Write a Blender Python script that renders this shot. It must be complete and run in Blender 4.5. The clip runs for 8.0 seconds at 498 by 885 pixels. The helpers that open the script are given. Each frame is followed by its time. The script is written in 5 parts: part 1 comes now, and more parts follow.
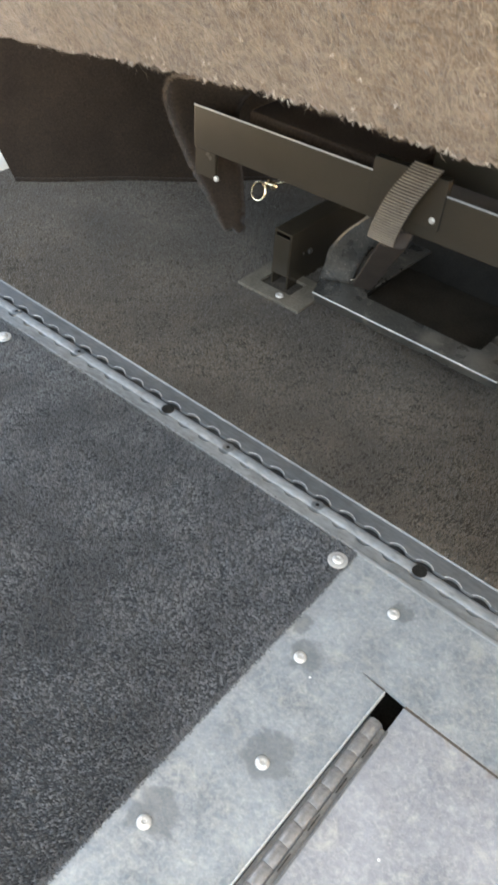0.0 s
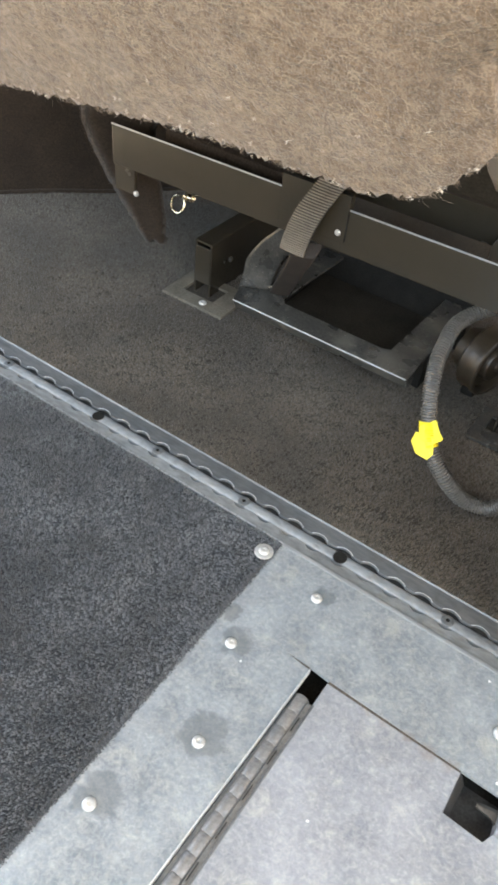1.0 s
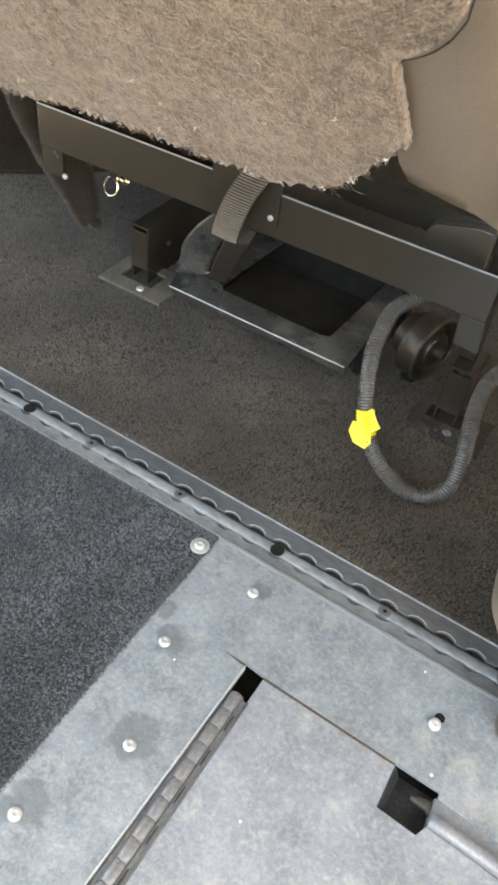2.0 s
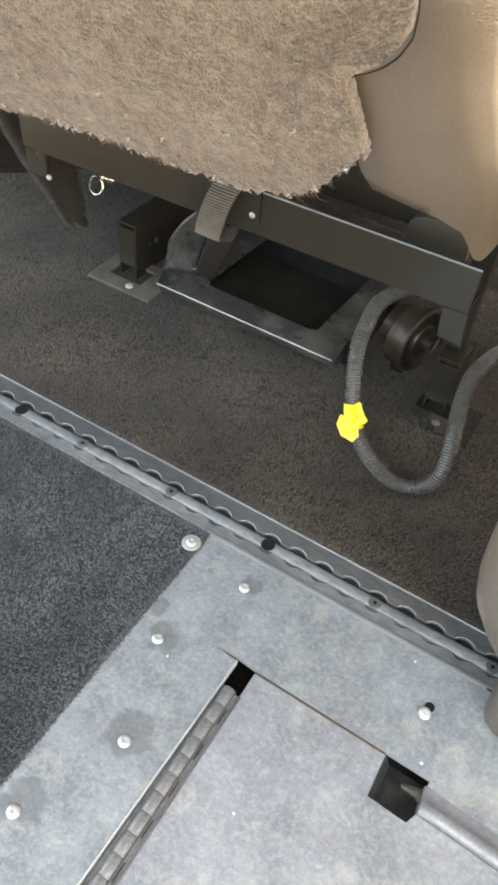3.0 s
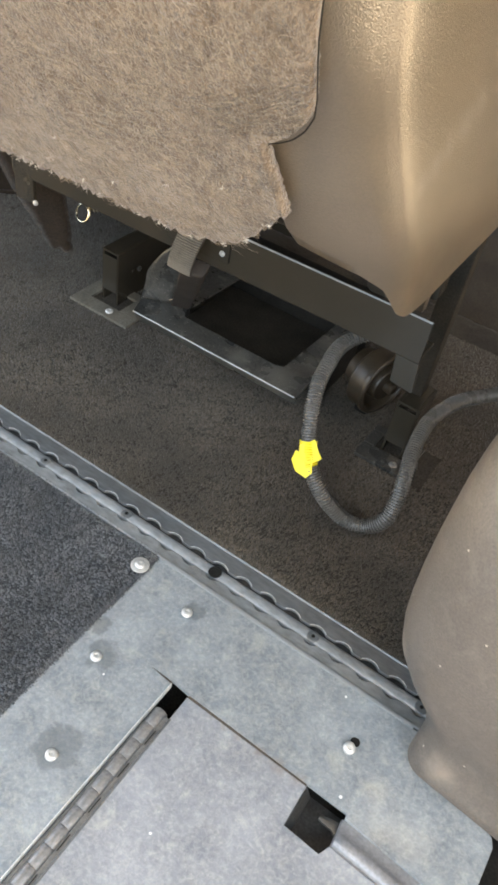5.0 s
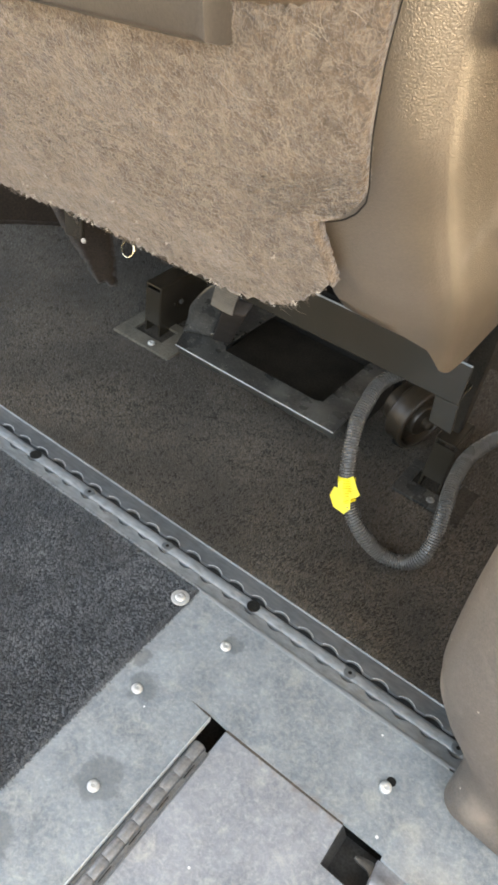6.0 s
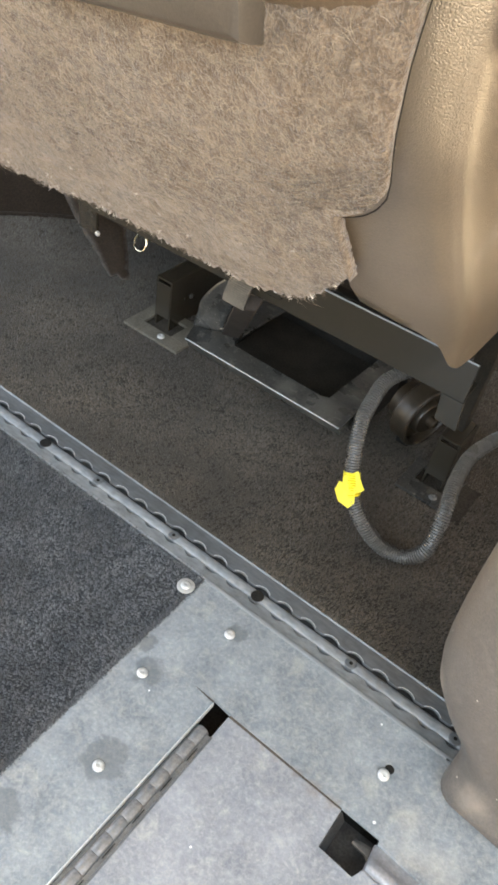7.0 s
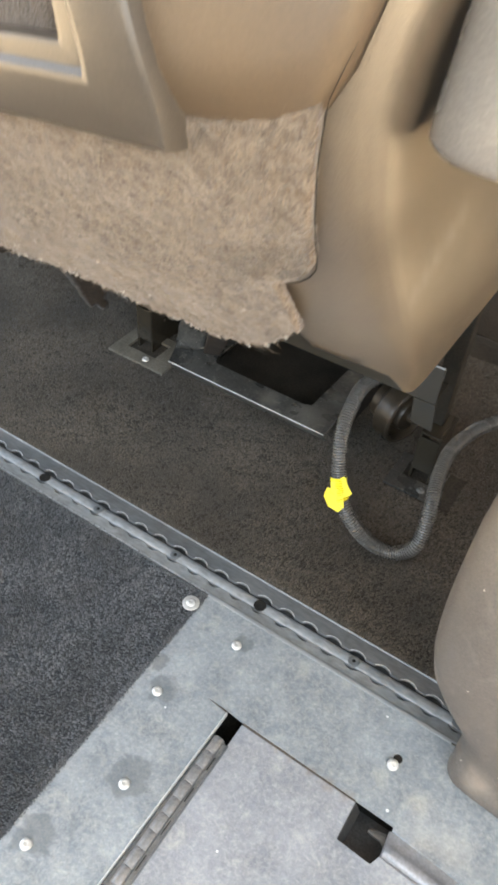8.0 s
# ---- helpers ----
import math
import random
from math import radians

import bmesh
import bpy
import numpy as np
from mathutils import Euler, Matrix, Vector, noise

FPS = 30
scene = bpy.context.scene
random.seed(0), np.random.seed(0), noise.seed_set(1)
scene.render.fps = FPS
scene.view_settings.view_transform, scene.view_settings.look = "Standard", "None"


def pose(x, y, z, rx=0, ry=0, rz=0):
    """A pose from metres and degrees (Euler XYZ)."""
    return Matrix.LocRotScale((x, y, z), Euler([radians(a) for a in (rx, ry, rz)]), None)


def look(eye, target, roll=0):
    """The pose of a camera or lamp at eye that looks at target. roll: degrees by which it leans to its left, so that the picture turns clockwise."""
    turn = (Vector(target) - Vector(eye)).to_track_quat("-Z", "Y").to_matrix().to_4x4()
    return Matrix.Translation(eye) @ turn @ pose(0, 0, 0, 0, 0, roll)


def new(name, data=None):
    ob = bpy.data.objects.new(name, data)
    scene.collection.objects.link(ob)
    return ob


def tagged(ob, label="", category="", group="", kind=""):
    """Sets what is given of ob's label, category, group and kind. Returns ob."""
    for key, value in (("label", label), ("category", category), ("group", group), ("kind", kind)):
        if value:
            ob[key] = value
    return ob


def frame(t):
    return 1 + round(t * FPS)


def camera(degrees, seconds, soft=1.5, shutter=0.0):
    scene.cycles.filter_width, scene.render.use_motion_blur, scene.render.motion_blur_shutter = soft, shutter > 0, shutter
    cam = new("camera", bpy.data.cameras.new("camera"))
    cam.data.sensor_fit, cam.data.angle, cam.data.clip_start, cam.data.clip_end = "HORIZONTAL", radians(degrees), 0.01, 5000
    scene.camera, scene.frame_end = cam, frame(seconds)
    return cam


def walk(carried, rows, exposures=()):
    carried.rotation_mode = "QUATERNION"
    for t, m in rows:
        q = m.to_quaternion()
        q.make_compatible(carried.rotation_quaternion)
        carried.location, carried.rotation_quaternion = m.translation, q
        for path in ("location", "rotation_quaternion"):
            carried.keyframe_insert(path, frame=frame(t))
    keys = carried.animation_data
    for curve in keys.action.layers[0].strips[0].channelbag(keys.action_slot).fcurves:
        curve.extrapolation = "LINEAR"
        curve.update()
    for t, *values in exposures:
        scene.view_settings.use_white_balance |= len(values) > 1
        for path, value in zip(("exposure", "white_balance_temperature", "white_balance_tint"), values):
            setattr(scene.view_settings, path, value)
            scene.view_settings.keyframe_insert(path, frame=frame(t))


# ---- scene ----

cam = camera(36.42, 8.0, soft=3.1, shutter=0.25)
PATH = [
    (0, (0.1052, -0.3835, 0.4870), (-0.7517, 0.7654, -0.9079), 4.74),
    (0.3, (0.0940, -0.3950, 0.5200), (-0.7510, 0.7690, -0.8700), 5.40),
    (0.5, (0.1095, -0.4083, 0.5238), (-0.6871, 0.8288, -0.8307), 6.62),
    (1, (0.1284, -0.4001, 0.5148), (-0.5987, 0.8495, -0.8671), 6.92),
    (1.5, (0.1384, -0.3801, 0.5215), (-0.5086, 0.9013, -0.8711), 10.07),
    (2, (0.1379, -0.3729, 0.5147), (-0.4809, 0.9032, -0.8955), 9.00),
    (2.2, (0.1449, -0.3647, 0.5107), (-0.4729, 0.8963, -0.9134), 7.54),
    (3.3, (0.1486, -0.3636, 0.5308), (-0.4634, 0.8844, -0.9073), 7.17),
    (3.5, (0.1500, -0.3597, 0.5306), (-0.4660, 0.9026, -0.8932), 7.09),
    (4, (0.1531, -0.3540, 0.5305), (-0.4532, 0.9213, -0.8858), 7.46),
    (5.3, (0.1861, -0.3597, 0.5550), (-0.4660, 0.9331, -0.8246), 12.13),
    (5.5, (0.1822, -0.3631, 0.5603), (-0.5020, 0.9158, -0.8168), 11.15),
    (6, (0.1719, -0.3591, 0.5682), (-0.5531, 0.9079, -0.7989), 9.60),
    (6.5, (0.1740, -0.3621, 0.5758), (-0.5541, 0.9063, -0.7884), 10.32),
    (7, (0.1732, -0.3744, 0.5713), (-0.5497, 0.8925, -0.7970), 11.06),
    (7.5, (0.1738, -0.3750, 0.5827), (-0.5645, 0.8877, -0.7813), 9.44),
    (7.8, (0.1790, -0.3690, 0.5850), (-0.5640, 0.8880, -0.7810), 7.40),
    (7.9, (0.1810, -0.3700, 0.5920), (-0.5550, 0.8840, -0.7810), 6.30),
    (8, (0.1854, -0.3689, 0.6157), (-0.5331, 0.8717, -0.7788), 4.87),
]
walk(cam, [(t, look(eye, target, roll)) for t, eye, target, roll in PATH], exposures=[(0, 4.62), (0.5, 4.82), (1, 4.70), (2, 4.62), (4, 4.55), (5.5, 4.5), (8, 4.57)])

# ---------- light: daylight through the open doors of the vehicle ----------
world = bpy.data.worlds.new("sky")
scene.world = world
world.use_nodes = True
wn = world.node_tree
sky = wn.nodes.new("ShaderNodeTexSky")
sky.sky_type, sky.sun_disc = "NISHITA", False
sky.sun_elevation, sky.sun_rotation = radians(57.1), radians(31)
wn.links.new(sky.outputs["Color"], wn.nodes["Background"].inputs["Color"])
wn.nodes["Background"].inputs["Strength"].default_value = 0.013


def lamp(name, kind, m, energy, color, size=(1, 1)):
    data = bpy.data.lights.new(name, kind)
    data.energy, data.color = energy, color
    if kind == "AREA":
        data.shape, data.size, data.size_y = "RECTANGLE", size[0], size[1]
    else:
        data.angle = radians(0.5)
    ob = new(name, data)
    ob.matrix_world = m
    return ob


lamp("sun", "SUN", look((1.2, 2.0, 3.6), (0, 0, 0)), 5.0, (1.0, 0.80, 0.54))
lamp("daylight_side_door", "AREA", look((-0.86, -0.38, 0.78), (0.4, -0.05, 0.0)), 0.60, (0.86, 0.93, 1.0), (1.0, 1.0))
lamp("daylight_rear_door", "AREA", look((0.15, -1.42, 0.88), (0.05, 0.0, 0.20)), 1.10, (0.85, 0.94, 1.0), (1.3, 1.1))
lamp("daylight_passenger_door", "AREA", look((0.94, -0.64, 1.04), (0.05, -0.12, 0.40)), 0.56, (0.66, 0.83, 1.0), (0.54, 0.66))
# Warm lamp added for the trim's ridge highlight, standing in for sunlit ground.
lamp("sunlit_ground_glow", "AREA", look((0.94, -0.52, 0.36), (0.1, -0.10, 0.30)), 0.37, (1.0, 0.80, 0.56), (0.76, 0.58))
# Added warm fill lamp for the dark space under the seat.
lamp("fill_under_seat", "AREA", look((0.94, 0.50, 0.45), (0.0, 0.25, 0.1)), 0.15, (1.0, 0.74, 0.46), (0.6, 0.7))


# ---------- materials ----------
def material(name, base, alt=None, rough=0.6, metal=0.0, scale=40.0, fine=600.0, contrast=0.5, bump=0.15, bump_size=0.001,
             rough_var=0.1, coat=0.0, sheen=0.0, specular=0.5, stretch=(1, 1, 1), spread=0.25):
    """A two-scale procedural surface: patches of a second colour at `scale`, grain and relief at `fine` (per metre)."""
    m = bpy.data.materials.new(name)
    m.use_nodes = True
    t = m.node_tree
    n, link = t.nodes, t.links.new
    p = n["Principled BSDF"]
    co = n.new("ShaderNodeTexCoord")
    mp = n.new("ShaderNodeMapping")
    mp.inputs["Scale"].default_value = stretch
    link(co.outputs["Object"], mp.inputs["Vector"])
    big, small = n.new("ShaderNodeTexNoise"), n.new("ShaderNodeTexNoise")
    for node, s, d in ((big, scale, 5.0), (small, fine, 3.0)):
        node.inputs["Scale"].default_value, node.inputs["Detail"].default_value = s, d
        link(mp.outputs["Vector"], node.inputs["Vector"])
    ramp = n.new("ShaderNodeMapRange")
    ramp.inputs["From Min"].default_value, ramp.inputs["From Max"].default_value = 0.5 - spread, 0.5 + spread
    link(big.outputs["Fac"], ramp.inputs["Value"])
    mix = n.new("ShaderNodeMix")
    mix.data_type = "RGBA"
    alt = alt or tuple(c * 0.6 for c in base)
    mix.inputs["A"].default_value, mix.inputs["B"].default_value = (*base, 1), (*alt, 1)
    link(ramp.outputs["Result"], mix.inputs["Factor"])
    grain = n.new("ShaderNodeMapRange")
    grain.inputs["From Min"].default_value, grain.inputs["From Max"].default_value = 0.3, 0.7
    grain.inputs["To Min"].default_value, grain.inputs["To Max"].default_value = 1 - contrast, 1 + contrast
    link(small.outputs["Fac"], grain.inputs["Value"])
    mul = n.new("ShaderNodeMix")
    mul.data_type, mul.blend_type = "RGBA", "MULTIPLY"
    mul.inputs["Factor"].default_value = 1.0
    link(mix.outputs["Result"], mul.inputs["A"])
    link(grain.outputs["Result"], mul.inputs["B"])
    link(mul.outputs["Result"], p.inputs["Base Color"])
    rr = n.new("ShaderNodeMapRange")
    rr.inputs["To Min"].default_value, rr.inputs["To Max"].default_value = max(rough - rough_var, 0.02), min(rough + rough_var, 1.0)
    link(big.outputs["Fac"], rr.inputs["Value"])
    link(rr.outputs["Result"], p.inputs["Roughness"])
    b = n.new("ShaderNodeBump")
    b.inputs["Strength"].default_value, b.inputs["Distance"].default_value = bump, bump_size
    link(small.outputs["Fac"], b.inputs["Height"])
    link(b.outputs["Normal"], p.inputs["Normal"])
    p.inputs["Metallic"].default_value = metal
    p.inputs["Coat Weight"].default_value = coat
    p.inputs["Sheen Weight"].default_value = sheen
    p.inputs["Specular IOR Level"].default_value = specular
    return m


def leather_grain(m, per_metre, strength):
    """Adds a pebbled cell relief to a moulded plastic surface."""
    t = m.node_tree
    n, link = t.nodes, t.links.new
    co = n.new("ShaderNodeTexCoord")
    v = n.new("ShaderNodeTexVoronoi")
    v.feature = "DISTANCE_TO_EDGE"
    v.inputs["Scale"].default_value = per_metre
    link(co.outputs["Object"], v.inputs["Vector"])
    cut = n.new("ShaderNodeMapRange")
    cut.inputs["From Max"].default_value = 0.25
    link(v.outputs["Distance"], cut.inputs["Value"])
    old = [k for k in n if k.type == "BUMP"][0]
    b = n.new("ShaderNodeBump")
    b.inputs["Strength"].default_value, b.inputs["Distance"].default_value = strength, 0.0006
    link(cut.outputs["Result"], b.inputs["Height"])
    link(old.outputs["Normal"], b.inputs["Normal"])
    link(b.outputs["Normal"], n["Principled BSDF"].inputs["Normal"])
    return m


def flecks(m, per_metre, radius, color, seed=0.0):
    """Scattered small paint spots over a surface."""
    t = m.node_tree
    n, link = t.nodes, t.links.new
    co = n.new("ShaderNodeTexCoord")
    mp = n.new("ShaderNodeMapping")
    mp.inputs["Location"].default_value = (seed, seed * 0.7, 0)
    link(co.outputs["Object"], mp.inputs["Vector"])
    v = n.new("ShaderNodeTexVoronoi")
    v.inputs["Scale"].default_value = per_metre
    link(mp.outputs["Vector"], v.inputs["Vector"])
    dot = n.new("ShaderNodeMath")
    dot.operation = "LESS_THAN"
    dot.inputs[1].default_value = radius
    link(v.outputs["Distance"], dot.inputs[0])
    some = n.new("ShaderNodeSeparateColor")
    link(v.outputs["Color"], some.inputs["Color"])
    pick = n.new("ShaderNodeMath")
    pick.operation = "GREATER_THAN"
    pick.inputs[1].default_value = 0.55
    link(some.outputs["Red"], pick.inputs[0])
    both = n.new("ShaderNodeMath")
    both.operation = "MULTIPLY"
    link(dot.outputs["Value"], both.inputs[0])
    link(pick.outputs["Value"], both.inputs[1])
    p = n["Principled BSDF"]
    was = p.inputs["Base Color"].links[0].from_socket
    mix = n.new("ShaderNodeMix")
    mix.data_type = "RGBA"
    mix.inputs["B"].default_value = (*color, 1)
    link(was, mix.inputs["A"])
    link(both.outputs["Value"], mix.inputs["Factor"])
    link(mix.outputs["Result"], p.inputs["Base Color"])
    return m


def stains_and_light(m, spots, color, strength=0.7, core=0.6):
    """Stains, and painted warm light, with a shape of their own: (x, y, radius) in metres on a flat sheet."""
    t = m.node_tree
    n, link = t.nodes, t.links.new
    p = n["Principled BSDF"]
    co = n.new("ShaderNodeTexCoord")
    wob = n.new("ShaderNodeTexNoise")
    wob.inputs["Scale"].default_value, wob.inputs["Detail"].default_value = 90.0, 4.0
    link(co.outputs["Object"], wob.inputs["Vector"])
    shift = n.new("ShaderNodeVectorMath")
    shift.operation = "MULTIPLY_ADD"
    shift.inputs[1].default_value = (0.020, 0.020, 0.0)
    link(wob.outputs["Color"], shift.inputs[0])
    link(co.outputs["Object"], shift.inputs[2])
    for x, y, z, r in spots:
        d = n.new("ShaderNodeVectorMath")
        d.operation = "DISTANCE"
        d.inputs[1].default_value = (x + 0.010, y + 0.010, z)
        link(shift.outputs["Vector"], d.inputs[0])
        f = n.new("ShaderNodeMapRange")
        f.interpolation_type = "SMOOTHSTEP"
        f.inputs["From Min"].default_value, f.inputs["From Max"].default_value = r, r * core
        f.inputs["To Max"].default_value = strength
        link(d.outputs["Value"], f.inputs["Value"])
        was = p.inputs["Base Color"].links[0].from_socket
        mix = n.new("ShaderNodeMix")
        mix.data_type = "RGBA"
        mix.inputs["B"].default_value = (*color, 1)
        link(was, mix.inputs["A"])
        link(f.outputs["Result"], mix.inputs["Factor"])
        link(mix.outputs["Result"], p.inputs["Base Color"])
    return m


M_CARPET = material("brown_black_carpet", (0.052, 0.0435, 0.032), (0.033, 0.0275, 0.021), 0.95, spread=0.16, scale=11, fine=700, contrast=0.6, bump=0.6, bump_size=0.001, sheen=0.1, specular=0.1)
# Near carpet: the same charcoal carpet with cool skylight put into its colour.
M_CARPET_SKYLIT = material("skylit_black_carpet", (0.050, 0.052, 0.055), (0.030, 0.0315, 0.0335), 0.95, spread=0.16, scale=13, fine=700, contrast=0.6, bump=0.6, bump_size=0.001, sheen=0.1, specular=0.1)


def pile_material(name, dark, light, patch):
    """Carpet yarn: every tuft has its own tone, and brushed patches run across many tufts."""
    m = material(name, light, tuple(c * 0.46 for c in light), 0.9, spread=0.12, scale=patch, fine=1500, contrast=0.25, bump=0.0, sheen=0.5, specular=0.15)
    t = m.node_tree
    n, link = t.nodes, t.links.new
    p = n["Principled BSDF"]
    geo = n.new("ShaderNodeNewGeometry")
    r = n.new("ShaderNodeMapRange")
    r.interpolation_type = "SMOOTHSTEP"
    r.inputs["To Min"].default_value, r.inputs["To Max"].default_value = 1.0, 0.0
    link(geo.outputs["Random Per Island"], r.inputs["Value"])
    was = p.inputs["Base Color"].links[0].from_socket
    mix = n.new("ShaderNodeMix")
    mix.data_type = "RGBA"
    mix.inputs["B"].default_value = (*dark, 1)
    link(was, mix.inputs["A"])
    link(r.outputs["Result"], mix.inputs["Factor"])
    link(mix.outputs["Result"], p.inputs["Base Color"])
    return m


M_PILE = pile_material("brown_black_carpet_yarn", (0.055, 0.0455, 0.033), (0.118, 0.097, 0.071), 9)
# Yarn copy for the near carpet, skylight tint in the colour.
M_PILE_SKYLIT = pile_material("skylit_black_carpet_yarn", (0.050, 0.0525, 0.0555), (0.148, 0.155, 0.163), 14)
M_FELT = material("grey_brown_felt", (0.128, 0.093, 0.062), (0.072, 0.053, 0.036), 0.95, spread=0.17, scale=150, fine=800, contrast=0.30, bump=0.9, bump_size=0.0015, sheen=0.25, specular=0.1)
M_FIBRE = material("pale_felt_fibre", (0.165, 0.127, 0.092), (0.092, 0.069, 0.048), 0.85, scale=60, fine=2000, contrast=0.2, bump=0.0, sheen=0.3, specular=0.2)


def matted(m, per_metre, color, amount):
    """Pale matted threads that wander over a felt."""
    t = m.node_tree
    n, link = t.nodes, t.links.new
    p = n["Principled BSDF"]
    co = n.new("ShaderNodeTexCoord")
    fac = None
    for seed, size in ((0.0, per_metre), (5.0, per_metre * 1.9)):
        mp = n.new("ShaderNodeMapping")
        mp.inputs["Location"].default_value = (seed, seed, seed)
        link(co.outputs["Object"], mp.inputs["Vector"])
        w = n.new("ShaderNodeTexNoise")
        w.inputs["Scale"].default_value, w.inputs["Detail"].default_value, w.inputs["Distortion"].default_value = size, 3.0, 1.6
        link(mp.outputs["Vector"], w.inputs["Vector"])
        off = n.new("ShaderNodeMath")
        off.operation = "SUBTRACT"
        off.inputs[1].default_value = 0.5
        link(w.outputs["Fac"], off.inputs[0])
        ab = n.new("ShaderNodeMath")
        ab.operation = "ABSOLUTE"
        link(off.outputs["Value"], ab.inputs[0])
        r = n.new("ShaderNodeMapRange")
        r.inputs["From Min"].default_value, r.inputs["From Max"].default_value = 0.035, 0.0
        r.inputs["To Max"].default_value = amount
        link(ab.outputs["Value"], r.inputs["Value"])
        if fac is None:
            fac = r.outputs["Result"]
        else:
            mx = n.new("ShaderNodeMath")
            mx.operation = "MAXIMUM"
            link(fac, mx.inputs[0])
            link(r.outputs["Result"], mx.inputs[1])
            fac = mx.outputs["Value"]
    was = p.inputs["Base Color"].links[0].from_socket
    mix = n.new("ShaderNodeMix")
    mix.data_type = "RGBA"
    mix.inputs["B"].default_value = (*color, 1)
    link(was, mix.inputs["A"])
    link(fac, mix.inputs["Factor"])
    link(mix.outputs["Result"], p.inputs["Base Color"])
    return m


matted(M_FELT, 75, (0.215, 0.172, 0.128), 0.60)
M_SPARK = material("bright_fibre_end", (0.48, 0.43, 0.36), (0.33, 0.29, 0.23), 0.5, scale=90, fine=2000, contrast=0.2, bump=0.0, specular=0.5)
M_TIP = material("bleached_fibre_tip", (0.30, 0.25, 0.19), (0.17, 0.135, 0.097), 0.6, scale=90, fine=2000, contrast=0.2, bump=0.0, specular=0.4)
M_DARKFELT = material("dark_grey_felt", (0.060, 0.047, 0.036), (0.034, 0.026, 0.020), 0.95, scale=80, fine=900, contrast=0.5, bump=0.9, bump_size=0.0015, sheen=0.3, specular=0.15)

def clouds(m, per_metre, color, amount, low=0.5, high=0.72, seed=0.0):
    """Pale cloudy wear: broken patches with fine scratchy edges."""
    t = m.node_tree
    n, link = t.nodes, t.links.new
    p = n["Principled BSDF"]
    co = n.new("ShaderNodeTexCoord")
    mp = n.new("ShaderNodeMapping")
    mp.inputs["Location"].default_value = (seed, seed * 1.3, 0)
    link(co.outputs["Object"], mp.inputs["Vector"])
    big = n.new("ShaderNodeTexNoise")
    big.inputs["Scale"].default_value, big.inputs["Detail"].default_value, big.inputs["Roughness"].default_value = per_metre, 9.0, 0.68
    big.inputs["Distortion"].default_value = 0.6
    link(mp.outputs["Vector"], big.inputs["Vector"])
    r = n.new("ShaderNodeMapRange")
    r.inputs["From Min"].default_value, r.inputs["From Max"].default_value = low, high
    r.inputs["To Max"].default_value = amount
    link(big.outputs["Fac"], r.inputs["Value"])
    was = p.inputs["Base Color"].links[0].from_socket
    mix = n.new("ShaderNodeMix")
    mix.data_type = "RGBA"
    mix.inputs["B"].default_value = (*color, 1)
    link(was, mix.inputs["A"])
    link(r.outputs["Result"], mix.inputs["Factor"])
    link(mix.outputs["Result"], p.inputs["Base Color"])
    return m




def orange_peel(m, per_metre, strength):
    """Adds a fine pitted relief over worn paint."""
    t = m.node_tree
    n, link = t.nodes, t.links.new
    co = n.new("ShaderNodeTexCoord")
    w = n.new("ShaderNodeTexNoise")
    w.inputs["Scale"].default_value, w.inputs["Detail"].default_value, w.inputs["Roughness"].default_value = per_metre, 4.0, 0.6
    link(co.outputs["Object"], w.inputs["Vector"])
    old = [k for k in n if k.type == "BUMP"][0]
    b = n.new("ShaderNodeBump")
    b.inputs["Strength"].default_value, b.inputs["Distance"].default_value = strength, 0.0012
    link(w.outputs["Fac"], b.inputs["Height"])
    link(old.outputs["Normal"], b.inputs["Normal"])
    link(b.outputs["Normal"], n["Principled BSDF"].inputs["Normal"])
    return m


M_GALV = material("worn_galvanised_steel", (0.232, 0.262, 0.284), (0.138, 0.157, 0.172), 0.5, 0.15, spread=0.2, scale=22, fine=260, contrast=0.09, bump=0.12, bump_size=0.0006, rough_var=0.12)
matted(M_GALV, 60, (0.62, 0.60, 0.55), 0.10)
# Warm light beside the corner trim, painted on as pale cream spots.
stains_and_light(M_GALV, [(0.215, -0.105, 0.0, 0.020), (0.238, -0.098, 0.0, 0.022), (0.205, -0.085, 0.0, 0.016)], (0.50, 0.47, 0.41), 0.45, 0.0)
clouds(M_GALV, 30, (0.438, 0.474, 0.492), 0.45, 0.40, 0.75, seed=1.0)
clouds(M_GALV, 260, (0.60, 0.58, 0.52), 0.40, 0.45, 0.75, seed=8.0)
clouds(M_GALV, 340, (0.15, 0.16, 0.165), 0.42, 0.48, 0.75, seed=4.0)
clouds(M_GALV, 48, (0.54, 0.52, 0.44), 0.40, 0.55, 0.72, seed=11.0)
clouds(M_GALV, 18, (0.15, 0.165, 0.18), 0.40, 0.50, 0.72, seed=13.0)
orange_peel(M_GALV, 330, 0.34)
stains_and_light(M_GALV, [(0.10, -0.1075, 0.0, 0.0055), (0.118, -0.1075, 0.0, 0.006), (0.135, -0.108, 0.0, 0.0065), (0.152, -0.1085, 0.0, 0.006)], (0.24, 0.19, 0.145), 0.40, 0.0)
stains_and_light(M_GALV, [(-0.023, -0.122, 0.0, 0.0155), (0.002, -0.197, 0.0, 0.020), (-0.027, -0.270, 0.0, 0.018), (-0.040, -0.104, 0.0, 0.008), (0.01, -0.045, 0.0, 0.010)], (0.115, 0.125, 0.13), 0.58, 0.68)
flecks(M_GALV, 38, 0.05, (0.75, 0.75, 0.74))
M_HATCH = material("worn_steel_hatch", (0.275, 0.291, 0.318), (0.172, 0.183, 0.202), 0.5, 0.15, spread=0.2, scale=20, fine=260, contrast=0.09, bump=0.12, bump_size=0.0006, rough_var=0.12)
matted(M_HATCH, 60, (0.60, 0.59, 0.57), 0.10)
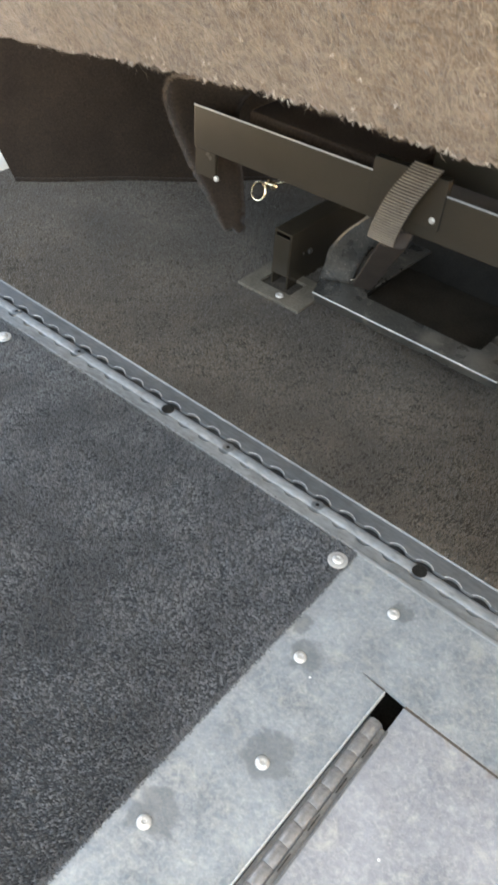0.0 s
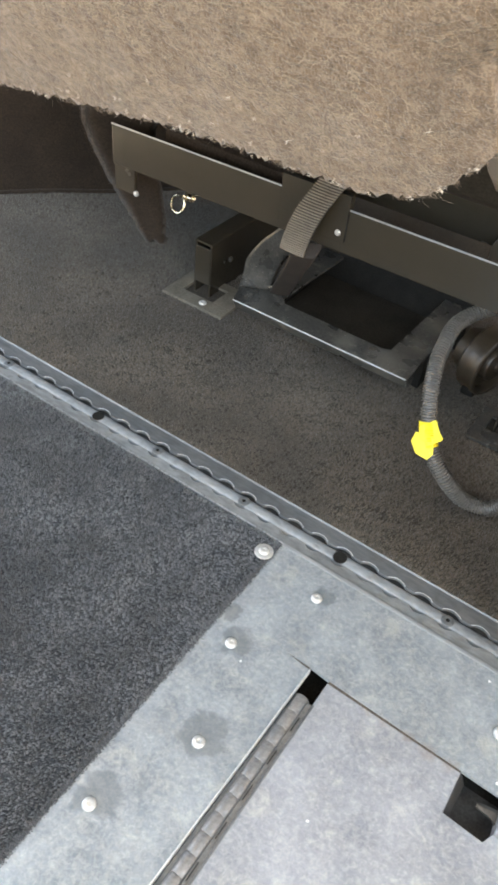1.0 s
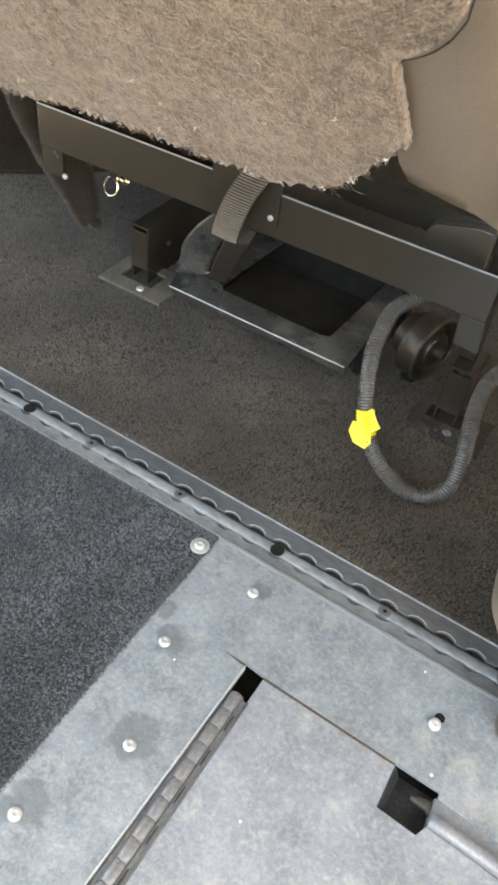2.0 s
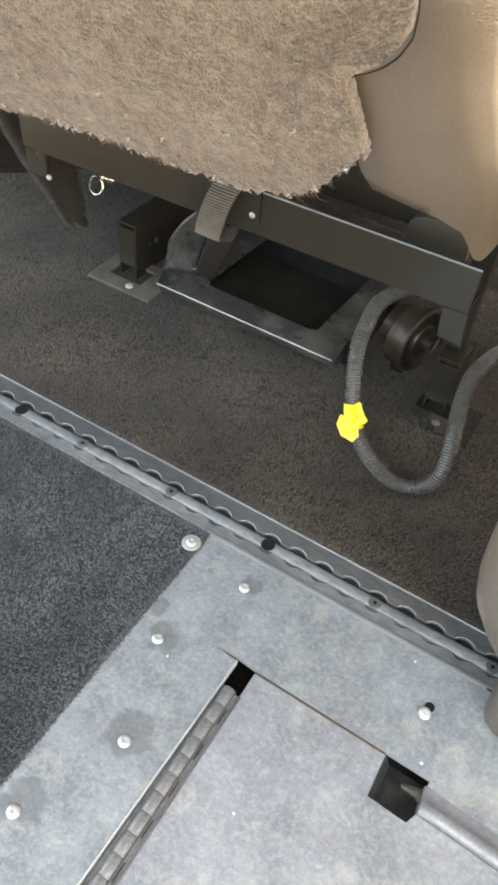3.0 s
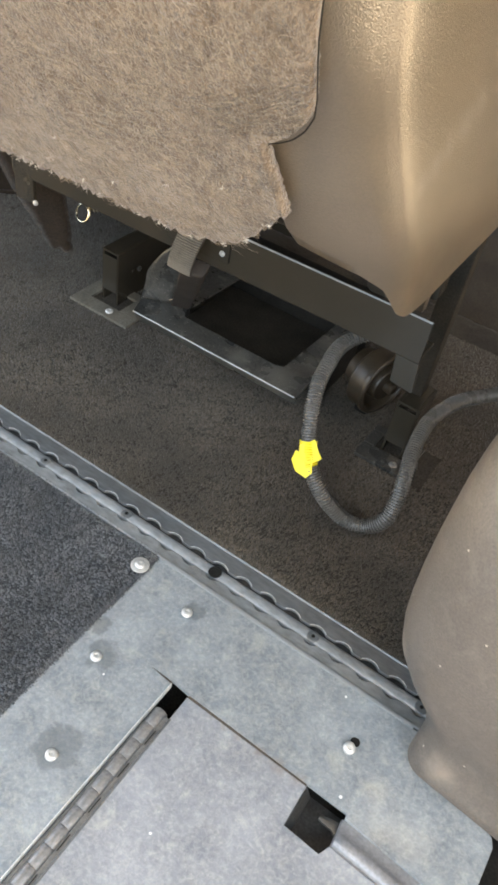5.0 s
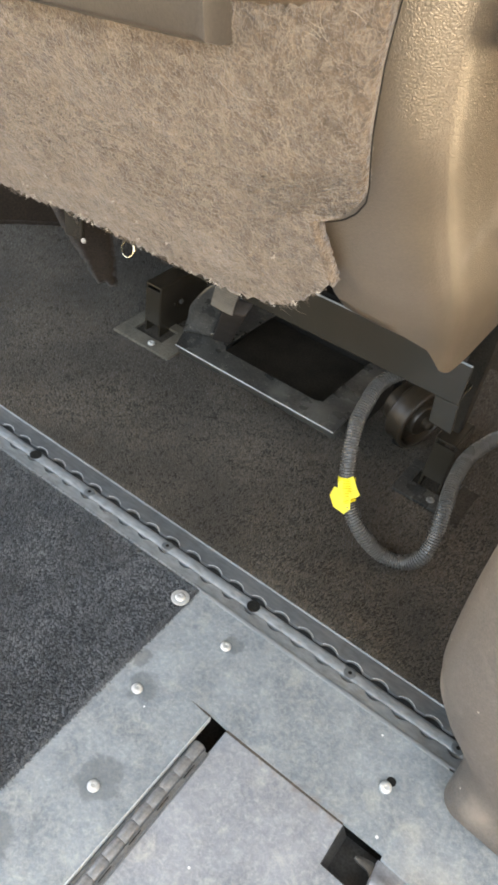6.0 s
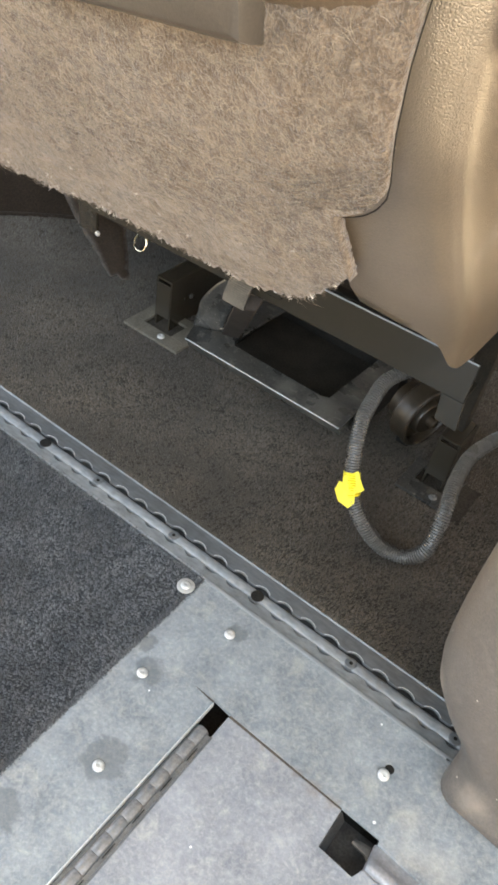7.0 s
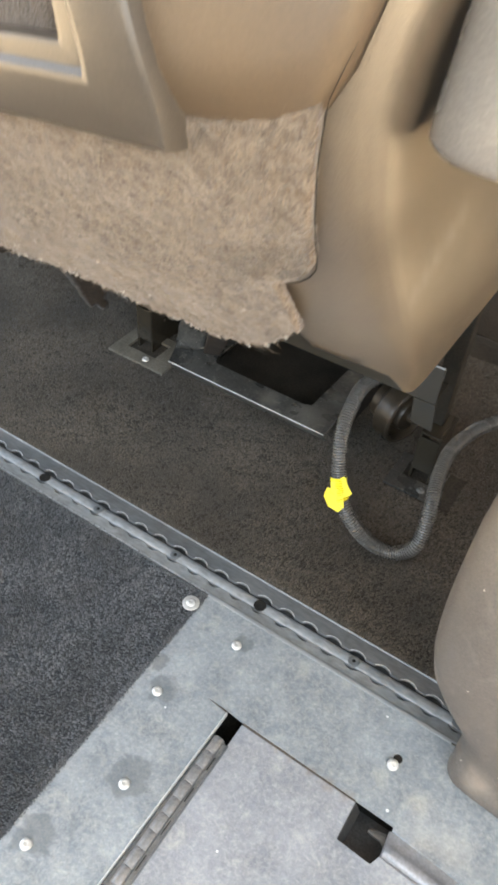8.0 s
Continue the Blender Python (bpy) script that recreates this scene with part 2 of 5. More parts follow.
clouds(M_HATCH, 26, (0.465, 0.478, 0.492), 0.42, 0.40, 0.75, seed=2.0)
clouds(M_HATCH, 240, (0.62, 0.60, 0.55), 0.40, 0.46, 0.75, seed=9.0)
clouds(M_HATCH, 320, (0.17, 0.18, 0.205), 0.40, 0.48, 0.75, seed=6.0)
clouds(M_HATCH, 42, (0.56, 0.54, 0.47), 0.42, 0.55, 0.72, seed=12.0)
clouds(M_HATCH, 15, (0.17, 0.18, 0.205), 0.38, 0.50, 0.72, seed=14.0)
orange_peel(M_HATCH, 330, 0.34)
stains_and_light(M_HATCH, [(0.085, -0.110, 0.0, 0.0055), (0.10, -0.1105, 0.0, 0.007), (0.118, -0.1105, 0.0, 0.0075), (0.135, -0.111, 0.0, 0.0085), (0.152, -0.1115, 0.0, 0.008)], (0.22, 0.175, 0.135), 0.42, 0.0)
flecks(M_HATCH, 30, 0.06, (0.78, 0.78, 0.78), 3.1)
# Far lip's grey is kept darker, for the dark underseat it mirrors.
M_RAIL = material("grey_aluminium_rail", (0.185, 0.194, 0.196), (0.102, 0.107, 0.108), 0.42, 0.4, scale=30, fine=300, contrast=0.18, bump=0.08, bump_size=0.0005, rough_var=0.12, stretch=(0.25, 1, 1))
M_RAILWEB = material("pale_aluminium_web", (0.37, 0.386, 0.390), (0.22, 0.231, 0.235), 0.5, 0.2, scale=26, fine=300, contrast=0.15, bump=0.08, bump_size=0.0005, rough_var=0.1, stretch=(0.3, 1, 1))
M_RAILBAR = material("dull_grey_filler_bar", (0.29, 0.304, 0.309), (0.18, 0.189, 0.193), 0.58, 0.15, scale=30, fine=300, contrast=0.18, bump=0.1, bump_size=0.0005, rough_var=0.12, stretch=(0.4, 1, 1))
# Near lip: the same rail, lighter because it faces the light.
M_RAILNEAR = material("lit_worn_aluminium_lip", (0.275, 0.286, 0.286), (0.16, 0.167, 0.167), 0.48, 0.25, scale=26, fine=300, contrast=0.18, bump=0.08, bump_size=0.0005, rough_var=0.1, stretch=(0.3, 1, 1))
clouds(M_RAILNEAR, 40, (0.085, 0.080, 0.070), 0.6, 0.50, 0.72, seed=21.0)
clouds(M_RAILBAR, 40, (0.10, 0.098, 0.090), 0.55, 0.50, 0.72, seed=22.0)
clouds(M_RAIL, 50, (0.07, 0.072, 0.070), 0.5, 0.50, 0.75, seed=23.0)
M_HINGE = material("bare_hinge_steel", (0.27, 0.265, 0.26), (0.17, 0.164, 0.159), 0.42, 0.4, scale=60, fine=500, contrast=0.2, bump=0.1, bump_size=0.0005)
M_BOLT = material("zinc_screw", (0.62, 0.62, 0.60), (0.50, 0.49, 0.46), 0.38, 0.45, scale=300, fine=1500, contrast=0.15, bump=0.1, bump_size=0.0003)
M_BLACK = material("black_powder_coat", (0.037, 0.0312, 0.0222), (0.028, 0.0238, 0.0172), 0.26, 0.0, scale=14, fine=900, contrast=0.04, bump=0.004, bump_size=0.0003, rough_var=0.04, coat=0.1)
M_TRAY = material("scuffed_black_steel", (0.040, 0.039, 0.036), (0.085, 0.081, 0.072), 0.30, 0.2, spread=0.18, scale=28, fine=500, contrast=0.35, bump=0.1, bump_size=0.0004, rough_var=0.16)
clouds(M_TRAY, 75, (0.26, 0.24, 0.20), 0.65, 0.55, 0.72, seed=3.0)
stains_and_light(M_TRAY, [(-0.072, 0.200, 0.060, 0.034), (-0.058, 0.245, 0.060, 0.026), (-0.060, 0.290, 0.060, 0.028), (-0.120, 0.196, 0.060, 0.020)], (0.20, 0.185, 0.155), 0.55, 0.0)
flecks(M_TRAY, 240, 0.10, (0.34, 0.32, 0.28), 1.7)
M_DARKSTEEL = material("dull_dark_steel", (0.075, 0.07, 0.062), (0.05, 0.047, 0.042), 0.35, 0.2, scale=50, fine=400, contrast=0.2, bump=0.06)
M_DULL = material("dull_grey_steel", (0.20, 0.195, 0.18), (0.13, 0.125, 0.115), 0.5, 0.2, scale=60, fine=400, contrast=0.2, bump=0.1)
M_SOCKET = material("worn_brown_grey_steel", (0.20, 0.182, 0.145), (0.12, 0.108, 0.086), 0.5, 0.2, scale=60, fine=400, contrast=0.25, bump=0.1)
# Rail channel and hatch pocket: shade of the recess put into a dark colour.
M_CHANNEL = material("shaded_recess_steel", (0.060, 0.061, 0.061), (0.030, 0.030, 0.029), 0.5, 0.3, scale=60, fine=500, contrast=0.3)
# Near-black for gaps, holes and undersides: their shade is put into the colour.
M_GAP = material("near_black_shade", (0.0145, 0.0132, 0.0110), None, 0.75, 0.0, scale=80, fine=600, specular=0.2)
# Dusty dark brown with the shade under the seat put into it.
M_WELL = material("dusty_shaded_brown", (0.030, 0.025, 0.018), (0.018, 0.015, 0.011), 0.8, 0.0, scale=30, fine=500, contrast=0.4, specular=0.2)
M_UNDERBOX = material("brown_box_felt", (0.062, 0.044, 0.030), (0.040, 0.028, 0.020), 0.9, 0.0, scale=24, fine=600, contrast=0.35, bump=0.4, specular=0.15)
M_LEVER = material("dark_red_brown_lever", (0.026, 0.019, 0.014), (0.016, 0.012, 0.009), 0.75, 0.0, scale=60, fine=600, contrast=0.3, bump=0.1)
M_DRUM = material("black_brown_motor_case", (0.046, 0.034, 0.022), (0.026, 0.020, 0.013), 0.38, 0.0, scale=40, fine=500, contrast=0.15, bump=0.05)
M_RUBBER = material("black_ribbed_conduit", (0.125, 0.118, 0.106), (0.080, 0.075, 0.068), 0.27, 0.0, scale=60, fine=900, contrast=0.2, bump=0.05)
M_YELLOW = material("yellow_tape", (0.86, 0.72, 0.02), (0.80, 0.64, 0.015), 0.5, 0.0, scale=60, fine=500, contrast=0.06, bump=0.05)
M_WEB = material("grey_nylon_webbing", (0.165, 0.143, 0.112), (0.115, 0.100, 0.078), 0.75, 0.0, scale=120, fine=1500, contrast=0.3, bump=0.4)
M_LIP = material("bright_steel_edge", (0.70, 0.71, 0.70), (0.46, 0.47, 0.46), 0.34, 0.25, scale=60, fine=500, contrast=0.15, bump=0.05)
M_BRASS = material("brass_ring", (0.80, 0.70, 0.50), (0.70, 0.60, 0.42), 0.25, 1.0, scale=200, fine=900, contrast=0.1, bump=0.02)
M_PLASTIC = leather_grain(material("taupe_moulded_plastic", (0.088, 0.069, 0.048), (0.066, 0.052, 0.037), 0.30, 0.0, scale=25, fine=900, contrast=0.12, bump=0.1, bump_size=0.0004, rough_var=0.06, specular=1.0), 850, 0.17)
# Pocket frame: trim plastic darkened to offset the light it catches.
M_FRAME = leather_grain(material("dimmed_taupe_frame_plastic", (0.068, 0.057, 0.045), (0.054, 0.045, 0.036), 0.34, 0.0, scale=25, fine=700, contrast=0.10, bump=0.06, bump_size=0.0004, rough_var=0.05), 620, 0.08)
# Hinge cover: paler trim plastic, the sky's sheen put into its colour.
M_COVER_SKYLIT = leather_grain(material("skylit_taupe_cover_plastic", (0.190, 0.176, 0.158), (0.155, 0.143, 0.128), 0.26, 0.0, scale=25, fine=700, contrast=0.10, bump=0.06, bump_size=0.0004, rough_var=0.05), 620, 0.08)
M_BOOT = leather_grain(material("grey_vinyl_trim", (0.140, 0.119, 0.099), (0.104, 0.088, 0.073), 0.5, 0.0, spread=0.2, scale=9, fine=600, contrast=0.14, bump=0.12, bump_size=0.0005, rough_var=0.1), 430, 0.16)
stains_and_light(M_BOOT, [(0.167, -0.034, 0.105, 0.018), (0.171, -0.036, 0.090, 0.015), (0.180, -0.042, 0.080, 0.012), (0.230, -0.060, 0.030, 0.020)], (0.34, 0.275, 0.21), 0.55, 0.0)
clouds(M_BOOT, 70, (0.20, 0.170, 0.142), 0.45, 0.50, 0.75, seed=5.0)
flecks(M_BOOT, 60, 0.05, (0.42, 0.37, 0.30), 2.3)
stains_and_light(M_PLASTIC, [(0.089, -0.055, 0.414, 0.009), (0.089, -0.044, 0.419, 0.010), (0.089, -0.032, 0.424, 0.010), (0.089, -0.018, 0.430, 0.011), (0.089, -0.004, 0.437, 0.011)], (0.19, 0.168, 0.14), 0.35, 0.0)
M_TAN = leather_grain(material("tan_leatherette", (0.090, 0.063, 0.038), (0.076, 0.053, 0.032), 0.5, 0.0, scale=20, fine=700, contrast=0.08, bump=0.08, bump_size=0.0004), 700, 0.12)
M_BROWN = material("dark_brown_trim_felt", (0.026, 0.018, 0.0115), (0.016, 0.011, 0.0075), 0.9, 0.0, scale=16, fine=500, contrast=0.4, bump=0.5, sheen=0.1, specular=0.2)
M_SHELL = material("beige_vehicle_lining", (0.30, 0.275, 0.245), (0.25, 0.23, 0.205), 0.8, 0.0, scale=8, fine=300, contrast=0.12, bump=0.1)
M_SILL = material("cream_painted_sill", (0.75, 0.70, 0.58), (0.66, 0.61, 0.50), 0.35, 0.0, scale=20, fine=300, contrast=0.06, bump=0.02, coat=0.3)
M_RUST = material("rusty_dirt", (0.105, 0.086, 0.068), (0.055, 0.046, 0.038), 0.9, 0.0, scale=90, fine=700, contrast=0.4, bump=0.4)
M_BAR = material("grey_steel_bar", (0.30, 0.30, 0.31), (0.20, 0.20, 0.205), 0.42, 0.25, scale=40, fine=400, contrast=0.15, bump=0.08)
M_FOAM = material("orange_foam_edge", (0.50, 0.29, 0.09), (0.38, 0.21, 0.07), 0.85, 0.0, scale=100, fine=900, contrast=0.3, bump=0.4)
M_PAVE = material("pale_concrete", (0.36, 0.325, 0.27), (0.28, 0.255, 0.21), 0.9, 0.0, scale=6, fine=120, contrast=0.25, bump=0.3, bump_size=0.004)


# ---------- builders ----------
def mesh_of(bm, name, mat, smooth=None):
    bmesh.ops.recalc_face_normals(bm, faces=bm.faces)
    me = bpy.data.meshes.new(name)
    bm.to_mesh(me)
    bm.free()
    me.materials.append(mat)
    if smooth is not None:
        me.shade_smooth()
        if smooth < 180:
            me.set_sharp_from_angle(angle=radians(smooth))
    return me


def thing(name, loc, label, category, group="", kind=""):
    ob = new(name)
    ob.empty_display_size = 0.05
    ob.location = loc
    return tagged(ob, label, category, group, kind)


def under(ob, parent):
    """Parents ob, whose mesh is in world coordinates."""
    top = Matrix.Identity(4)
    chain = parent
    while chain is not None:
        top = Matrix.Translation(chain.location) @ top if chain.type == "EMPTY" else top
        chain = chain.parent
    ob.parent = parent
    ob.matrix_parent_inverse = top.inverted() if parent.type == "EMPTY" else Matrix.Identity(4)
    return ob


def part(name, bm, mat, parent, label="", smooth=40):
    ob = new(name, mesh_of(bm, name, mat, smooth))
    under(ob, parent)
    if smooth is not None and smooth < 100:
        ob.modifiers.new("weighted_normal", "WEIGHTED_NORMAL").keep_sharp = True
    if label:
        ob["label"] = label
    return ob


def solid(name, bm, mat, label, category="", kind="structure", smooth=40):
    return tagged(new(name, mesh_of(bm, name, mat, smooth)), label, category, "", kind)


def box(bm, lo, hi, bevel=0.0, segments=2):
    r = bmesh.ops.create_cube(bm, size=1.0)
    vs = r["verts"]
    for v in vs:
        v.co = Vector([lo[i] + (v.co[i] + 0.5) * (hi[i] - lo[i]) for i in range(3)])
    if bevel:
        es = list({e for v in vs for e in v.link_edges})
        bmesh.ops.bevel(bm, geom=es, offset=bevel, segments=segments, profile=0.5, affect="EDGES", clamp_overlap=True)
    return bm


def hexa(bm, corners, bevel=0.0):
    """A box given by its eight corners, the lower four counter-clockwise and then the upper four."""
    vs = [bm.verts.new(c) for c in corners]
    for f in ((3, 2, 1, 0), (4, 5, 6, 7), (0, 1, 5, 4), (1, 2, 6, 5), (2, 3, 7, 6), (3, 0, 4, 7)):
        bm.faces.new([vs[i] for i in f])
    if bevel:
        es = list({e for v in vs for e in v.link_edges})
        bmesh.ops.bevel(bm, geom=es, offset=bevel, segments=2, profile=0.5, affect="EDGES", clamp_overlap=True)
    return bm


def prism(bm, outline, z0, z1, bevel=0.0):
    """A flat outline in plan raised from z0 to z1."""
    low = [bm.verts.new((x, y, z0)) for x, y in outline]
    top = [bm.verts.new((x, y, z1)) for x, y in outline]
    bm.faces.new(low[::-1])
    f = bm.faces.new(top)
    for i in range(len(low)):
        j = (i + 1) % len(low)
        bm.faces.new((low[i], low[j], top[j], top[i]))
    if bevel:
        bmesh.ops.bevel(bm, geom=list(f.edges), offset=bevel, segments=2, profile=0.5, affect="EDGES", clamp_overlap=True)
    return bm


def lathe(bm, profile, m, seg=20):
    """Turns (radius, height) pairs round the z axis of m, closed at the ends."""
    rings = []
    for r, h in profile:
        rings.append([bm.verts.new(m @ Vector((r * math.cos(a), r * math.sin(a), h))) for a in [2 * math.pi * k / seg for k in range(seg)]])
    for a, b in zip(rings, rings[1:]):
        for k in range(seg):
            bm.faces.new((a[k], a[(k + 1) % seg], b[(k + 1) % seg], b[k]))
    bm.faces.new(rings[0][::-1])
    bm.faces.new(rings[-1])
    return bm


def spline(points, steps):
    """A smooth line through the points (Catmull-Rom)."""
    ps = [Vector(p) for p in points]
    ps = [2 * ps[0] - ps[1]] + ps + [2 * ps[-1] - ps[-2]]
    out = []
    for i in range(1, len(ps) - 2):
        a, b, c, d = ps[i - 1:i + 3]
        for k in range(steps):
            t = k / steps
            out.append(0.5 * (2 * b + (c - a) * t + (2 * a - 5 * b + 4 * c - d) * t * t + (3 * b - a - 3 * c + d) * t ** 3))
    return out + [ps[-2]]


def even(points, step):
    """The line's points at equal steps along it."""
    out, need = [points[0]], step
    for a, b in zip(points, points[1:]):
        l = (b - a).length
        while l >= need > 0:
            out.append(a + (b - a) * (need / l))
            need += step
        need -= l
    return out


def tube(bm, line, radius, seg=12):
    """A tube along a line; radius is a number or a function of the step."""
    rings = []
    side = None
    for i, p in enumerate(line):
        d = (line[min(i + 1, len(line) - 1)] - line[max(i - 1, 0)]).normalized()
        if side is None:
            side = d.orthogonal().normalized()
        side = (side - d * side.dot(d)).normalized()
        up = d.cross(side)
        r = radius(i) if callable(radius) else radius
        rings.append([bm.verts.new(p + r * (math.cos(a) * side + math.sin(a) * up)) for a in [2 * math.pi * k / seg for k in range(seg)]])
    for a, b in zip(rings, rings[1:]):
        for k in range(seg):
            bm.faces.new((a[k], a[(k + 1) % seg], b[(k + 1) % seg], b[k]))
    bm.faces.new(rings[0][::-1])
    bm.faces.new(rings[-1])
    return bm


def sheet(bm, grid, thick=None):
    """Faces over a grid of points; with thick (a vector) a second skin and a rim."""
    rows = [[bm.verts.new(p) for p in row] for row in grid]
    for a, b in zip(rows, rows[1:]):
        for k in range(len(a) - 1):
            bm.faces.new((a[k], a[k + 1], b[k + 1], b[k]))
    if thick is not None:
        t = Vector(thick)
        back = [[bm.verts.new(v.co + t) for v in row] for row in rows]
        for a, b in zip(back, back[1:]):
            for k in range(len(a) - 1):
                bm.faces.new((a[k], b[k], b[k + 1], a[k + 1]))
        n, m = len(rows), len(rows[0])
        loop = [(0, k) for k in range(m)] + [(i, m - 1) for i in range(1, n)] + [(n - 1, k) for k in range(m - 2, -1, -1)] + [(i, 0) for i in range(n - 2, 0, -1)]
        for (i, j), (k, l) in zip(loop, loop[1:] + loop[:1]):
            bm.faces.new((rows[i][j], back[i][j], back[k][l], rows[k][l]))
    return bm


def lerp(table, x):
    """The table's value at x, straight between its rows."""
    if x <= table[0][0]:
        return table[0][1]
    for (a, p), (b, q) in zip(table, table[1:]):
        if x <= b:
            return p + (q - p) * (x - a) / (b - a)
    return table[-1][1]


# ---------- the setting: vehicle shell and floor ----------
bm = bmesh.new()
box(bm, (-0.80, -1.5, -0.06), (0.95, 1.5, -0.022))
solid("floor", bm, M_GAP, "dark steel vehicle floor under carpet and plates", "floor")
bm = bmesh.new()
box(bm, (-60, -60, -0.62), (60, 60, -0.5))
solid("ground", bm, M_PAVE, "pale concrete ground outside the open doors", "ground")


# Shell is unseen; passenger and rear openings sit where the light needs them.
def wall(name, axis, at, thick, span, height, hole, label):
    """A lining wall with one opening: span and hole along the wall, (from, to, bottom, top) of the hole."""
    b = bmesh.new()
    a0, a1, z0, z1 = hole
    for s0, s1, h0, h1 in ((span[0], a0, 0, height), (a1, span[1], 0, height), (a0, a1, z1, height), (a0, a1, -0.02, z0)):
        if s1 - s0 > 1e-4 and h1 - h0 > 1e-4:
            if axis == "x":
                box(b, (at, s0, h0 - 0.06), (at + thick, s1, h1))
            else:
                box(b, (s0, at, h0 - 0.06), (s1, at + thick, h1))
    return solid(name, b, M_SHELL, label, "wall")


wall("wall_side_door", "x", -0.92, 0.06, (-1.5, 1.5), 1.5, (-1.15, 0.30, -0.02, 1.42), "beige lined vehicle wall with an open sliding door")
wall("wall_passenger_door", "x", 0.95, 0.06, (-1.5, -0.1), 1.5, (-0.92, -0.14, 0.03, 1.40), "beige lined vehicle wall with an open passenger door")
# Unseen wall; its opening is added to let the fill lamp through.
wall("wall_fill_opening", "x", 0.95, 0.06, (-0.1, 1.5), 1.5, (0.15, 0.85, 0.05, 0.90), "beige lined vehicle wall with an opening added for fill light")
wall("wall_rear", "y", -1.56, 0.06, (-0.86, 0.95), 1.5, (-0.55, 0.85, 0.28, 1.44), "beige lined rear wall with open doors")
wall("wall_bulkhead", "y", 1.5, 0.06, (-0.86, 0.95), 1.5, (0.0, 0.0, 0.0, 0.0), "beige lined bulkhead closing the cabin")
bm = bmesh.new()
box(bm, (-0.92, -1.56, 1.5), (1.01, 1.56, 1.54))
solid("ceiling", bm, M_SHELL, "beige vehicle roof lining", "ceiling")

# cream sill in the side door
bm = bmesh.new()
box(bm, (-0.93, -1.15, -0.05), (-0.775, 0.40, -0.004), 0.006)
solid("door_sill", bm, M_SILL, "cream painted steel sill of the open side door", "door sill")

# dark brown side panel that stands on the carpet beside the door
panel = thing("side_panel", (-0.70, 0.26, 0.0), "dark brown felt-covered side panel standing on the carpet", "side panel")
bm = bmesh.new()
grid = []
for k in range(33):
    s = (k / 32) ** 1.5
    x, y = -0.757 + 0.624 * s, 0.190 + 0.673 * s
    lean = 0.50 * max(0.0, 1 - s * 6)
    grid.append([Vector((x - lean * min(z, 0.25) + 0.003 * math.sin(s * 30), y - 0.3 * lean * min(z, 0.25) + 0.03 * z, z)) for z in [0, 0.01, 0.03, 0.06, 0.1, 0.16, 0.25, 0.40, 0.62]])
sheet(bm, grid, (-0.03, 0.03, 0))
part("panel_skin", bm, M_BROWN, panel)
bm = bmesh.new()
tube(bm, [row[0] + Vector((0.001, -0.001, 0.003)) for row in grid], 0.0032, 8)
part("panel_hem", bm, M_BROWN, panel, "dark rolled lower hem", smooth=180)


def pile(name, x0, x1, y0, y1, step, label, mat=M_CARPET):
    """Cut-pile carpet: a fine sheet of uneven tufts with a rolled-over edge."""
    nx, ny = int((x1 - x0) / step), int((y1 - y0) / step)
    X, Y = np.meshgrid(np.linspace(x0, x1, nx + 1), np.linspace(y0, y1, ny + 1))
    h = np.random.normal(0, 1, X.shape)
    h = h + np.roll(h, 1, 0) + np.roll(h, 1, 1) + np.roll(h, (1, 1), (0, 1))
    h = h / 2.0
    Z = 0.0003 * h - 0.0012 + 0.0006 * np.sin(X * 31 + 1.3 * np.sin(Y * 23)) * np.sin(Y * 27 + X * 9)
    rim = np.minimum.reduce([X - x0, x1 - X, Y - y0, y1 - Y])
    Z += 0.0015 - 0.006 * np.clip(1 - rim / 0.004, 0, 1) ** 2
    X = X + np.random.normal(0, step * 0.22, X.shape)
    Y = Y + np.random.normal(0, step * 0.22, X.shape)
    v = np.stack([X, Y, Z], -1).reshape(-1, 3)
    i = np.arange(ny * (nx + 1)).reshape(ny, nx + 1)[:, :-1].ravel()
    f = np.stack([i, i + 1, i + nx + 2, i + nx + 1], -1)
    me = bpy.data.meshes.new(name)
    me.from_pydata(v.tolist(), [], f.tolist())
    me.materials.append(mat)
    me.shade_smooth()
    return tagged(new(name, me), label, "carpet", "", "structure")


far_carpet = pile("carpet", -0.80, 0.32, 0.0255, 0.56, 0.005, "dark charcoal cut-pile carpet under the seat, brushed and dusty")
near_carpet = pile("carpet", -0.62, -0.0475, -0.40, -0.0205, 0.005, "worn charcoal cut-pile carpet, cool skylight put into its colour", M_CARPET_SKYLIT)
pile("carpet", -0.80, -0.62, -0.40, -0.0205, 0.004, "worn charcoal carpet by the door sill, skylight in its colour", M_CARPET_SKYLIT)
pile("carpet", -0.80, 0.95, 0.56, 1.5, 0.03, "dark charcoal carpet at the bulkhead")
pile("carpet", 0.32, 0.95, 0.0250, 0.56, 0.03, "dark charcoal carpet beside the added front opening")
pile("carpet", 0.342, 0.95, -1.5, -0.0215, 0.03, "dark brown carpet beside the passenger door")
pile("carpet", -0.80, -0.0475, -1.5, -0.40, 0.03, "worn charcoal carpet at the rear", M_CARPET_SKYLIT)



